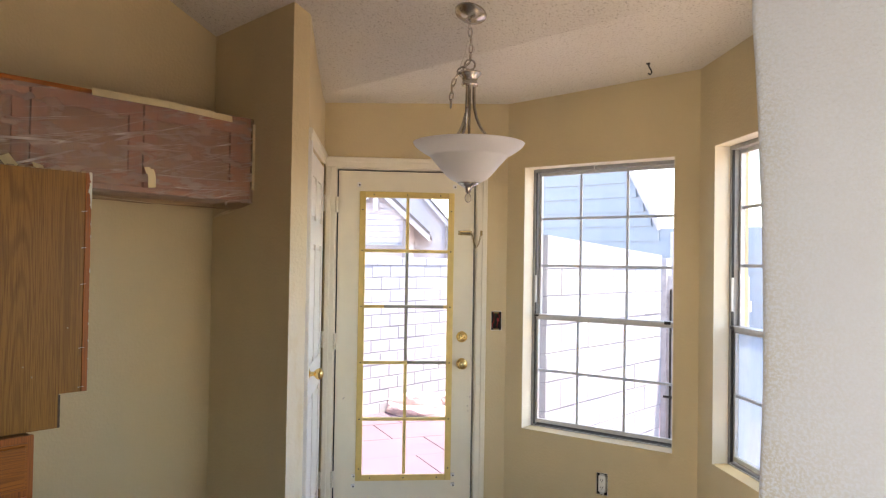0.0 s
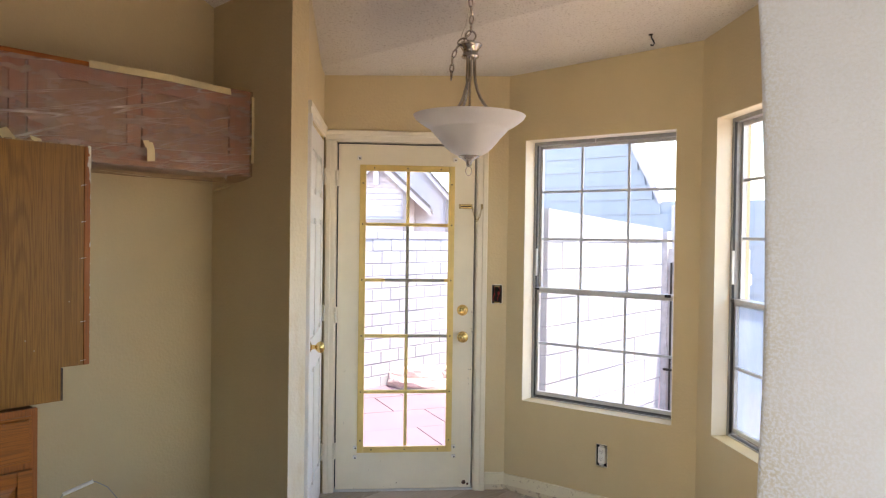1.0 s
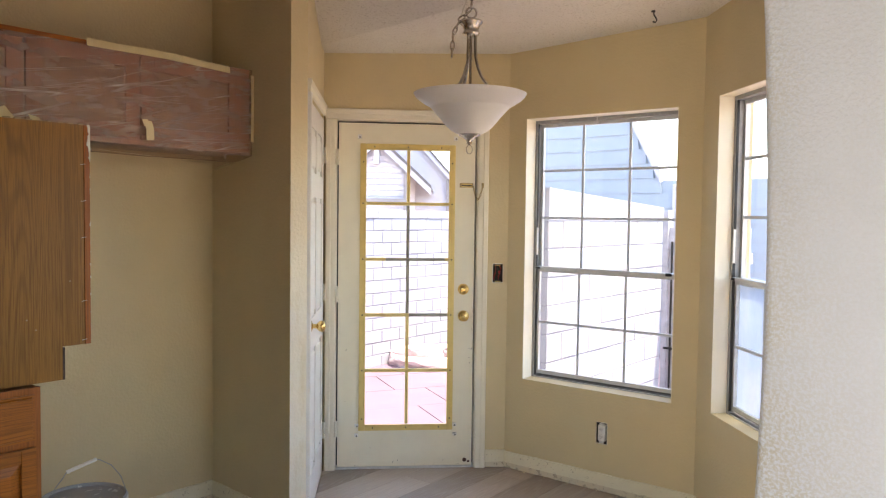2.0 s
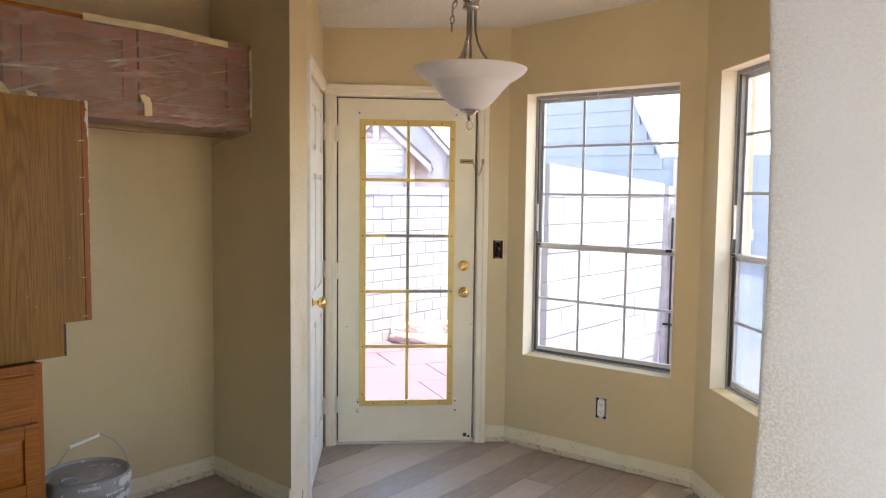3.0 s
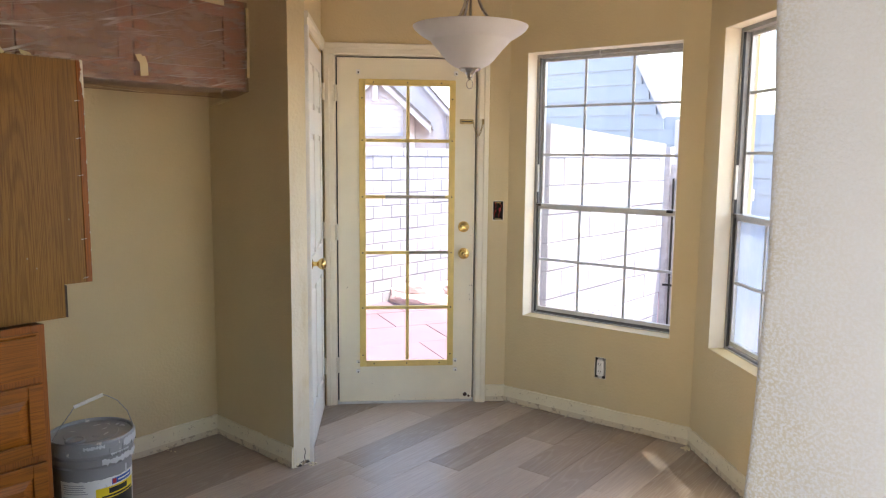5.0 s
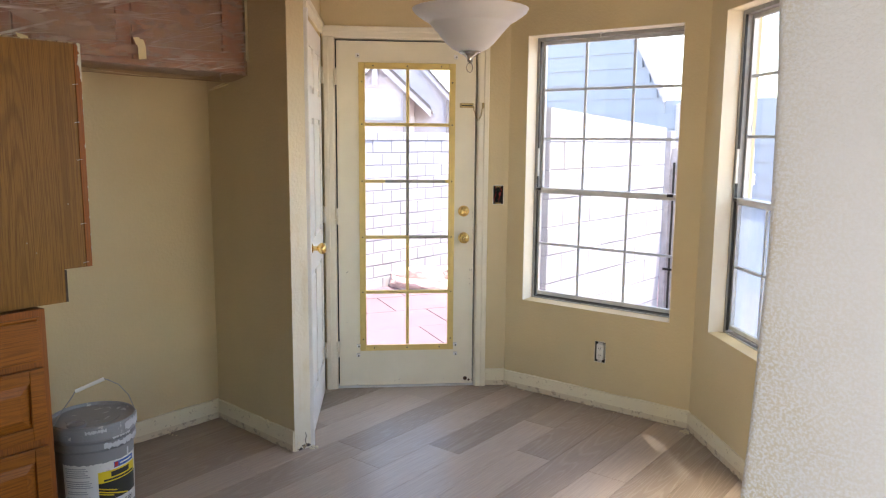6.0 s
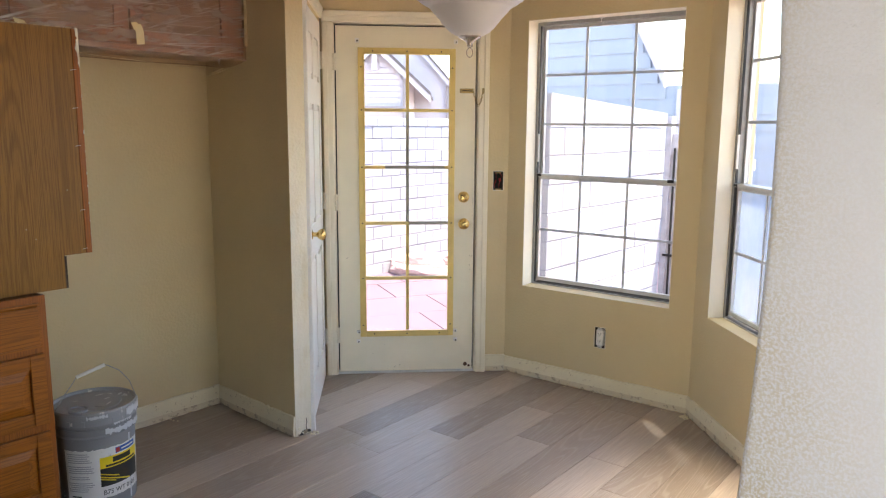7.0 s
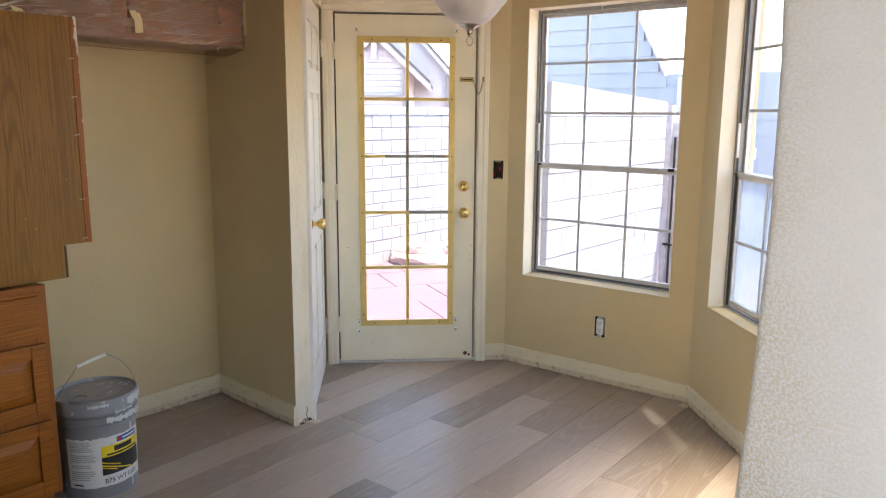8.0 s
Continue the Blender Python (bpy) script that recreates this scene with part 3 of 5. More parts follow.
frame1 = thing("door_frame", MD @ Matrix.Translation((DW, 0, 0)), "cream moulded door casing with chipped paint", "door frame", kind="structure")
casing("casing", frame1, upright(-0.003, 0.0, True), 2.04)
casing("casing", frame1, upright(0.819, 0.0, False), 2.04)
casing("casing", frame1, Matrix.Translation((-0.065, 0, 2.041)), 0.946)
for x0, x1, z0, z1 in ((-0.011, 0.0, 0, 2.036), (0.814, 0.824, 0, 2.036), (-0.011, 0.824, 2.036, 2.044)):
    part("jamb", boxm(x0, x1, 0.001, 0.15, z0, z1), TRIM, frame1)
# stops coloured black so the gap round the leaf looks shaded
for x0, x1, z0, z1 in ((0.0, 0.014, 0, 2.036), (0.800, 0.814, 0, 2.036), (0.014, 0.80, 2.022, 2.036)):
    part("stop", boxm(x0, x1, 0.056, 0.075, z0, z1), DARK, frame1)
part("threshold", boxm(-0.01, 0.823, 0.004, 0.17, -0.002, 0.010, bevel=0.003), ALU, frame1, "worn aluminium threshold")

# pantry door: white six-panel, seen along its face
pantry = thing("door_2", MP @ Matrix.Translation((PDW0, 0, 0)), "glossy white six-panel pantry door, closed", "door", kind="structure")
PW = PDW1 - PDW0
bm = bmesh.new()
box(bm, 0.003, PW - 0.003, 0.006, 0.036, 0.012, 2.03)
st = 0.10
cols = ((st, PW / 2 - 0.035), (PW / 2 + 0.035, PW - st))
rows = ((0.20, 0.82), (0.98, 1.58), (1.70, 1.92))
xs = [0.003, cols[0][0], cols[0][1], cols[1][0], cols[1][1], PW - 0.003]
for x0, x1 in ((xs[0], xs[1]), (xs[2], xs[3]), (xs[4], xs[5])):
    box(bm, x0, x1, -0.004, 0.006, 0.012, 2.03)
for z0, z1 in ((0.012, rows[0][0]), (rows[0][1], rows[1][0]), (rows[1][1], rows[2][0]), (rows[2][1], 2.03)):
    for x0, x1 in cols:
        box(bm, x0, x1, -0.004, 0.006, z0, z1)
part("door_leaf", bm, WHITE, pantry)
for z0, z1 in rows:
    for x0, x1 in cols:
        p = boxm(x0 + 0.012, x1 - 0.012, -0.002, 0.006, z0 + 0.012, z1 - 0.012)
        bmesh.ops.bevel(p, geom=[e for e in p.edges if all(v.co.y < 0 for v in e.verts)], offset=0.02, offset_type="OFFSET", segments=1, affect="EDGES")
        part("raised_panel", p, WHITE, pantry)
kk = Matrix.Translation((0.072, -0.004, 0.955)) @ Matrix.Rotation(radians(90), 4, "X")
part("knob", lathe([(0, 0), (0.032, 0), (0.031, 0.004), (0.020, 0.009), (0.011, 0.013), (0.011, 0.030), (0.018, 0.036), (0.026, 0.046), (0.028, 0.056), (0.024, 0.067), (0.012, 0.074), (0, 0.075)], 28, None, kk), BRASS, pantry, "polished brass door knob", smooth=50)
for z in (0.25, 1.05, 1.83):
    h = hinge(pantry, PW + 0.002, z, TRIM, -0.012)
    bm = boxm(PW - 0.035, PW + 0.010, -0.006, -0.003, z - 0.045, z + 0.045, bevel=0.001)
    part("hinge_leaf", bm, ALU, h)
frame2 = thing("door_frame", MP @ Matrix.Translation((PDW0, 0, 0)), "white casing round the pantry doorway", "door frame", kind="structure")
near = casing("casing", frame2, Matrix.Translation((0.012, 0, 0)) @ upright(0, 0.004, True), 2.055)
near.data.materials.clear()
near.data.materials.append(WHITE)
# thin dark strip stands in for the shade line beside the hinges
part("shade_strip", boxm(PW + 0.040, PW + 0.050, -0.0025, -0.001, 0.0, 2.06), DARK, frame2, "dark strip painted as the shade beside the hinges")
casing("casing", frame2, Matrix.Translation((-0.05, 0, 2.058)), PW + 0.108)


# windows: single-hung aluminium with grids
def window(name, M, hole, label, hazy, near=0.0):
    x0, x1, z0, z1 = hole
    w = thing(name, M @ Matrix.Translation((0, -near, 0)), label, "window", kind="structure")
    yo, yi = 0.150, 0.128    # outer (upper) and inner (lower) sash planes
    for b in ((x0, x0 + 0.018, z0, z1), (x1 - 0.018, x1, z0, z1), (x0 + 0.018, x1 - 0.018, z1 - 0.022, z1), (x0 + 0.018, x1 - 0.018, z0, z0 + 0.005)):
        part("frame", boxm(b[0], b[1], 0.100, 0.172, b[2], b[3], bevel=0.002), FRAMEALU, w)
    # dark strips painted in for the shadowed gaps along the jambs
    for b in ((x0 + 0.018, x0 + 0.022, z0 + 0.016, z1 - 0.022), (x1 - 0.022, x1 - 0.018, z0 + 0.016, z1 - 0.022), ):
        part("gap_strip", boxm(b[0], b[1] + 0.0, 0.104, 0.115, b[2], b[3]), DARK, w)
    part("track_lip", boxm(x0 + 0.018, x1 - 0.018, 0.1005, 0.1035, z0 + 0.005, z0 + 0.009), ALU, w)
    # dirt and the gap's shade share this dark colour; the back blocks daylight
    part("track", boxm(x0 + 0.018, x1 - 0.018, 0.1036, 0.170, z0 + 0.005, z0 + 0.007), GRIMESHADE, w, "dirty lower track, darkened as if in shade")
    part("track_back", boxm(x0 + 0.018, x1 - 0.018, 0.142, 0.150, z0 + 0.007, z0 + 0.017), GRIMESHADE, w)
    e = 0.003                # cream linings of the opening, paler to add to the light on the returns
    for b in ((x0, x0 + e, z0 + e, z1 - e), (x1 - e, x1, z0 + e, z1 - e), (x0, x1, z1 - e, z1), (x0, x1, z0, z0 + e)):
        part("sill" if b[3] == z0 + e else "return", boxm(b[0], b[1], near - 0.001 - 0.002 * (b[3] == z0 + e), 0.0995, b[2], b[3]), PAINT if b[3] == z0 + e else TRIM, w)
    meet = z0 + 0.648
    gx = (x0 + 0.036, x0 + 0.291, x0 + 0.575, x1 - 0.036)
    up = (meet + 0.012, z0 + 0.945, z0 + 1.222, z1 - 0.040)
    low = (z0 + 0.044, z0 + 0.330, meet - 0.020)
    for zs, y, glass, nm in ((up, yo, GLASS, "upper_sash"), (low, yi, HAZY if hazy else GLASS, "lower_sash")):
        bm = bmesh.new()
        zt, zb = zs[-1], zs[0]
        foot = 0.0205 if nm == "lower_sash" else 0.022
        box(bm, x0 + 0.022, gx[0], y - 0.011, y + 0.011, zb - 0.022, zt + 0.018)
        box(bm, gx[-1], x1 - 0.022, y - 0.011, y + 0.011, zb - 0.022, zt + 0.018)
        box(bm, gx[0], gx[-1], y - 0.011, y + 0.011, zb - foot, zb)
        box(bm, gx[0], gx[-1], y - 0.011, y + 0.011, zt, zt + 0.018)
        sash = part(nm, bm, ALU, w, "grey aluminium sash")
        for gxm in gx[1:-1]:
            for za, zb2 in zip(zs, zs[1:]):
                part("muntin", boxm(gxm - 0.007, gxm + 0.007, y - 0.005, y + 0.004, za, zb2), GRID, sash)
        for zm in zs[1:-1]:
            part("muntin", boxm(gx[0], gx[-1], y - 0.006, y + 0.005, zm - 0.007, zm + 0.007), GRID, sash)
        for xa, xb in zip(gx, gx[1:]):
            for za, zb2 in zip(zs, zs[1:]):
                ob = part("pane", boxm(xa, xb, y + 0.006, y + 0.009, za, zb2), glass, sash)
                ob.visible_shadow = glass == HAZY
    rail = part("meeting_rail", boxm(x0 + 0.018, x1 - 0.018, yi - 0.026, yi + 0.010, meet - 0.004, meet + 0.012, bevel=0.003), ALU, w, smooth=40)
    part("latch", boxm(x1 - 0.085, x1 - 0.052, yi - 0.034, yi - 0.020, meet - 0.002, meet + 0.014, bevel=0.002), DARK, rail)
    part("latch", boxm(x0 + 0.019, x0 + 0.048, yi - 0.030, yi - 0.020, meet - 0.002, meet + 0.010, bevel=0.002), DARK, rail)
    part("stay", boxm(x0 + 0.0185, x0 + 0.026, 0.100, 0.112, meet + 0.08, meet + 0.24, bevel=0.001), ALU, w)
    lift = bmesh.new()
    tube([(x0 + 0.40, 0.100, z1 - 0.004), (x0 + 0.40, 0.086, z1 - 0.008), (x0 + 0.402, 0.082, z1 - 0.030), (x0 + 0.404, 0.090, z1 - 0.042), (x0 + 0.406, 0.098, z1 - 0.030)], 0.003, 8, lift)
    box(lift, x0 + 0.386, x0 + 0.414, 0.080, 0.100, z1 - 0.006, z1 - 0.001)
    part("hook", lift, ALU, w, "small metal hook", smooth=50)
    return w


window("window_1", M1, B1, "single-hung aluminium window with white grids and clear panes", False)
window("window_2", M2, B2, "single-hung aluminium window with a hazy lower sash", True, 0.025)


# baseboards: thin, much-painted, uneven top and bottom
def baseboard(M, x0, x1, h=0.100, thick=0.011, seed=1):
    rnd = random.Random(seed)
    n = max(2, int((x1 - x0) / 0.018))
    bm = bmesh.new()
    rows_ = []
    for i in range(n + 1):
        x = x0 + (x1 - x0) * i / n
        top = h + 0.004 * noise.noise(Vector((x * 6, seed, 0))) + rnd.uniform(-0.0012, 0.0012) + (rnd.uniform(-0.008, 0.004) if rnd.random() < 0.10 else 0)
        bot = 0.003 + max(0, 0.008 * noise.noise(Vector((x * 9, seed, 5)))) + (rnd.uniform(0, 0.012) if rnd.random() < 0.08 else 0)
        rows_.append([bm.verts.new(p) for p in ((x, 0.001, bot), (x, -thick, bot), (x, -thick - 0.001 * rnd.random(), 0.035), (x, -thick, 0.037), (x, -thick + 0.003, top - 0.003), (x, 0.001, top))])
    for a, b in zip(rows_, rows_[1:]):
        for k in range(5):
            bm.faces.new((a[k], b[k], b[k + 1], a[k + 1])).material_index = 1 if k < 2 else 0
    bm.faces.new(rows_[0])
    bm.faces.new(rows_[-1][::-1])
    ob = new("baseboard", finish("baseboard", bm, [BASEB, ROUGHB]))
    ob.matrix_basis = M
    return tagged(ob, "cream baseboard with thick chipped old paint", "baseboard", kind="structure")


MA = frame_m(AL, AL + D50)
baseboard(MA, -1.10, -0.004, 0.108, seed=3)
baseboard(frame_m(AL, PE), 0.012, (PE - AL).length - 0.002, 0.104, seed=4)
baseboard(MD, DW + 0.884, LD, 0.106, seed=5)
baseboard(M1, 0.002, L1, 0.100, seed=6)
baseboard(M2, 0.003, L2, 0.100, seed=7)


# broken plaster at the foot of the corners, caulk crumbs
def rubble(at, n, spread, size, seed, label):
    rnd = random.Random(seed)
    bm = bmesh.new()
    for _ in range(n):
        c = Vector((rnd.gauss(0, spread), rnd.gauss(0, spread), 0))
        s = size * rnd.uniform(0.3, 1.0)
        vs = bmesh.ops.create_icosphere(bm, subdivisions=1, radius=s)["verts"]
        for v in vs:
            v.co = Vector((v.co.x * rnd.uniform(0.6, 1.2), v.co.y * rnd.uniform(0.6, 1.2), max(-s * 0.5, v.co.z * rnd.uniform(0.4, 0.9)))) + c + Vector((0, 0, s * 0.45))
    ob = new("plaster_crumbs", finish("plaster_crumbs", bm, BASEB))
    ob.matrix_basis = Matrix.Translation((at.x, at.y, 0))
    return tagged(ob, label, "debris", kind="stuff")


foot = thing("broken_corner", frame_m(PE, Q), "broken crumbling plaster at the foot of the stub wall", "damage", kind="structure")
rnd = random.Random(6)
for k in range(15):
    x, z = 0.004 + 0.080 * rnd.random(), 0.055 * rnd.random() ** 1.5 * (0.4 + 0.6 * k / 15)
    n = [(x + rnd.uniform(0.004, 0.015) * math.cos(a), max(0.001, z + rnd.uniform(0.003, 0.012) * math.sin(a))) for a in [2 * math.pi * i / 7 for i in range(7)]]
    part("chip", prism(bmesh.new(), n, -0.0015 - 0.002 * rnd.random(), 0.004), (RAW, MATS["dark_joint"], BASEB)[k % 3], foot)
crack = [(0.062, 0.020), (0.058, 0.045), (0.064, 0.060), (0.060, 0.085), (0.063, 0.084), (0.0675, 0.060), (0.0615, 0.044), (0.066, 0.020)]
part("crack", prism(bmesh.new(), crack, -0.0012, 0.003), MATS["dark_joint"], foot, "dark crack")


rubble(C2 + vec(-0.022, -0.045), 26, 0.014, 0.010, 3, "crumbs of broken plaster in the wall corner")
rubble(Q + vec(0.016, -0.016), 16, 0.010, 0.009, 5, "crumbs of broken plaster at the stub wall foot")
rubble(AL - D50 * 0.30 + N50 * 0.022, 9, 0.012, 0.005, 8, "small plaster crumbs along the baseboard")
for k in range(7):
    rubble(C1 + (C2 - C1) * (0.12 + 0.13 * k) + vec(-0.012, -0.016), 4, 0.012, 0.005, 20 + k, "small plaster crumbs along the baseboard")


# ---- electrical boxes ----
WIRE_R = plain("red_wire", (0.42, 0.03, 0.025), 0.4)
NEARBLACK = plain("dark_box", (0.03, 0.026, 0.022), 0.7)
PLASTER = plain("broken_plaster", (0.72, 0.69, 0.61), 0.9, vary=0.15, scale=60, relief=0.5)
IVORY = plain("white_receptacle", (0.80, 0.79, 0.74), 0.35, vary=0.04)


def torn_edge(parent, x0, x1, z0, z1, seed):
    """A ragged rim of bare plaster round a hole in the wall."""
    rnd = random.Random(seed)
    bm = bmesh.new()
    loop = []
    for k in range(40):
        t = k / 10.0
        side, f = int(t) % 4, t % 1
        p = ((x0 + (x1 - x0) * f, z0), (x1, z0 + (z1 - z0) * f), (x1 - (x1 - x0) * f, z1), (x0, z1 - (z1 - z0) * f))[side]
        o = ((0, -1), (1, 0), (0, 1), (-1, 0))[side]
        g = rnd.uniform(0.0008, 0.0045)
        loop.append([bm.verts.new((p[0], -0.0015, p[1])), bm.verts.new((p[0] + o[0] * g, -0.0008, p[1] + o[1] * g)), bm.verts.new((p[0], 0.006, p[1]))])
    for a, b in zip(loop, loop[1:] + loop[:1]):
        bm.faces.new((a[0], b[0], b[1], a[1]))
        bm.faces.new((a[2], b[2], b[0], a[0]))
    return part("plaster_edge", bm, PLASTER, parent, "ragged bare plaster edge")


def wall_box(name, M, x0, x1, z0, z1, label, category):
    t = thing(name, M, label, category)
    bm = bmesh.new()
    g = 0.001
    for b in ((x0 + g, x0 + 0.004, 0.004, 0.06, z0 + g, z1 - g), (x1 - 0.004, x1 - g, 0.004, 0.06, z0 + g, z1 - g), (x0 + 0.004, x1 - 0.004, 0.004, 0.06, z0 + g, z0 + 0.004),
              (x0 + 0.004, x1 - 0.004, 0.004, 0.06, z1 - 0.004, z1 - g), (x0 + g, x1 - g, 0.06, 0.064, z0 + g, z1 - g)):
        box(bm, *b)
    part("box", bm, NEARBLACK, t, "dark electrical box")
    torn_edge(t, x0, x1, z0, z1, int(z0 * 100))
    return t


SX = DW + 0.915
sw = wall_box("switch_box", MD, SX, SX + 0.060, 1.105, 1.215, "open switch box in the wall with loose wires", "switch box")
rnd = random.Random(4)
for k in range(6):
    xa, xb = SX + rnd.uniform(0.012, 0.048), SX + rnd.uniform(0.012, 0.048)
    pts = [(xa, 0.05, 1.205), (xa + rnd.uniform(-0.01, 0.01), 0.010, 1.185), (xb, 0.004 + 0.004 * rnd.random(), 1.160), (xb + rnd.uniform(-0.01, 0.01), 0.010, 1.135), (xb, 0.05, 1.118)]
    part("wire", tube(pts, 0.0024, 8), WIRE_R if k % 3 == 0 else NEARBLACK, sw, "red insulated wire" if k % 3 == 0 else "black insulated wire", smooth=60)
part("wire_nut", lathe([(0, 0), (0.007, 0.001), (0.006, 0.014), (0.003, 0.018), (0, 0.018)], 12, None, Matrix.Translation((SX + 0.040, 0.006, 1.158))), WIRE_R, sw, "red wire nut", smooth=50)
part("mounting_strap", boxm(SX + 0.014, SX + 0.046, 0.001, 0.0025, 1.204, 1.211), OLDBRASS, sw)
part("mounting_strap", boxm(SX + 0.014, SX + 0.046, 0.001, 0.0025, 1.107, 1.114), OLDBRASS, sw)

ot = wall_box("wall_outlet", M1, 0.593, 0.657, 0.262, 0.378, "white duplex outlet without a cover plate", "outlet")
rc = part("receptacle", boxm(0.604, 0.646, -0.004, 0.03, 0.276, 0.364, bevel=0.005), IVORY, ot, "white duplex receptacle", smooth=40)
for z in (0.300, 0.340):
    f = part("socket_face", lathe([(0, 0), (0.0145, 0), (0.0145, 0.003), (0.0135, 0.004), (0, 0.004)], 20, None, Matrix.Translation((0.625, -0.003, z)) @ Matrix.Rotation(radians(90), 4, "X")), IVORY, rc)
    for dx, h in ((-0.006, 0.004), (0.006, 0.005)):
        bm = boxm(0.625 + dx - 0.0012, 0.625 + dx + 0.0012, -0.0078, -0.0068, z - h + 0.003, z + h + 0.003)
        part("slot", bm, NEARBLACK, rc)
    part("slot", lathe([(0, 0), (0.0022, 0), (0.0022, 0.001), (0, 0.001)], 8, None, Matrix.Translation((0.625, -0.0068, z - 0.007)) @ Matrix.Rotation(radians(90), 4, "X")), NEARBLACK, rc)
part("yoke", boxm(0.612, 0.638, -0.001, 0.001, 0.265, 0.375), ALU, ot)

# ---- pendant lamp ----
LAMP = vec(0.103, 3.178)
zl = zc(LAMP)
lamp = thing("pendant_lamp", Matrix.Translation((LAMP.x, LAMP.y, 0)), "brushed nickel pendant lamp with a frosted white glass bowl", "lamp")
SH, snt, sb = nodes_of("frosted_alabaster_glass")
so = snt.nodes["Material Output"]
sb.inputs["Base Color"].default_value = (0.80, 0.77, 0.76, 1)
sb.inputs["Roughness"].default_value = 0.28
sv = coords(snt)
snt.links.new(ramp(snt, noise_tex(snt, sv, 7, 4), [(0.3, (0.75, 0.75, 0.76)), (0.75, (0.84, 0.84, 0.85))]), sb.inputs["Base Color"])
tl = snt.nodes.new("ShaderNodeBsdfTranslucent")
tl.inputs[0].default_value = (0.82, 0.82, 0.84, 1)
smx = node(snt, "ShaderNodeMixShader", Fac=0.42)
snt.links.new(sb.outputs[0], smx.inputs[1])
snt.links.new(tl.outputs[0], smx.inputs[2])
snt.links.new(smx.outputs[0], so.inputs[0])
ZR = 2.004
outer = [(0.236, 0.0), (0.230, -0.010), (0.213, -0.024), (0.192, -0.038), (0.172, -0.049), (0.1665, -0.051), (0.163, -0.057), (0.147, -0.075), (0.130, -0.093), (0.115, -0.112), (0.098, -0.132), (0.077, -0.150), (0.056, -0.161), (0.044, -0.164)]
inner = [(r - 0.005, z + 0.005) for r, z in outer[::-1]]
part("shade", lathe([(r, z + ZR) for r, z in [(0.238, 0.004)] + outer + inner + [(0.233, 0.006), (0.238, 0.004)]], 64), SH, lamp, "frosted white glass bowl shade", smooth=50)
fin = part("finial", lathe([(r, z + ZR - 0.166) for r, z in ((0, 0.006), (0.044, 0.006), (0.046, 0.0), (0.042, -0.005), (0.026, -0.012), (0.015, -0.022), (0.011, -0.032), (0.013, -0.036), (0.009, -0.041), (0, -0.042))], 32), NICKEL, lamp, smooth=45)
rg = [(0.0125 * math.cos(a), 0.0015 * math.sin(a), ZR - 0.228 + 0.019 * math.sin(a)) for a in [2 * math.pi * k / 20 for k in range(20)]]
part("pull_ring", tube(rg, 0.0018, 8, closed=True), NICKEL, fin, smooth=60)
hub = part("hub", lathe([(r, z) for r, z in ((0, 2.322), (0.016, 2.322), (0.020, 2.314), (0.048, 2.312), (0.050, 2.306), (0.046, 2.300), (0.036, 2.290), (0.031, 2.275), (0.034, 2.266), (0.037, 2.260), (0.034, 2.253), (0, 2.252))], 40), NICKEL, lamp, smooth=45)
for ang in (-6.0, 114.0, 234.0):
    ca, sa = math.cos(radians(ang)), math.sin(radians(ang))
    prof = [(0.019, 2.262), (0.019, 2.205), (0.022, 2.160), (0.031, 2.118), (0.047, 2.080), (0.068, 2.050), (0.092, 2.026), (0.118, 2.002), (0.140, 1.978)]
    part("arm", tube([(r * ca, r * sa, z) for r, z in prof], 0.0066, 10), NICKEL, lamp, smooth=60)
part("stem", rod((0, 0, 2.255), (0, 0, 1.842), 0.006, 12), NICKEL, lamp, smooth=60)
loop_pts = [(0.022 * math.cos(a), 0.004 * math.cos(a), 2.346 + 0.022 * math.sin(a)) for a in [2 * math.pi * k / 24 for k in range(24)]]
part("loop", tube(loop_pts, 0.0042, 8, closed=True), NICKEL, lamp, smooth=60)
gx_, gy_ = -PITCH * D50.x + 0.04 * N50.x, -PITCH * D50.y + 0.04 * N50.y   # slope of the vault
tilt = Vector((-gx_, -gy_, 1)).normalized().to_track_quat("Z", "Y").to_matrix().to_4x4()
can = part("canopy", lathe([(0, -0.040), (0.010, -0.040), (0.014, -0.030), (0.030, -0.027), (0.045, -0.019), (0.058, -0.010), (0.068, -0.006), (0.070, -0.001), (0.0, 0.004)], 40), NICKEL, lamp, "round brushed nickel ceiling canopy", smooth=45, m=Matrix.Translation((0, 0, zl)) @ tilt)
top = Matrix.Translation((0, 0, zl)) @ tilt @ Vector((0, 0, -0.036))
chain("chain", lamp, [top, (0.004, 0, 2.44), (0.0, 0, 2.362)], 0.038, 0.0034, NICKEL)
chain("spare_chain", lamp, [(-0.004, -0.004, 2.352), (-0.040, -0.008, 2.322), (-0.062, -0.010, 2.285), (-0.076, -0.010, 2.245), (-0.080, -0.010, 2.160)], 0.038, 0.0034, NICKEL)
part("cord", tube([top, (-0.006, 0.004, 2.48), (-0.020, 0.004, 2.40), (-0.042, 0.0, 2.335), (-0.036, 0.006, 2.315), (0, 0, 2.318)], 0.0016, 6), plain("clear_cord", (0.55, 0.50, 0.42), 0.3), lamp, smooth=60)

HK = vec(0.985, 3.62)
hk = thing("ceiling_hook", Matrix.Translation((HK.x, HK.y, zc(HK))), "small black swag hook screwed into the ceiling", "hook")
BLACKM = plain("black_metal", (0.025, 0.024, 0.024), 0.4, 0.6)
part("plate", lathe([(0, 0.002), (0.011, 0.001), (0.010, -0.005), (0.004, -0.007), (0, -0.007)], 16), BLACKM, hk, smooth=45)
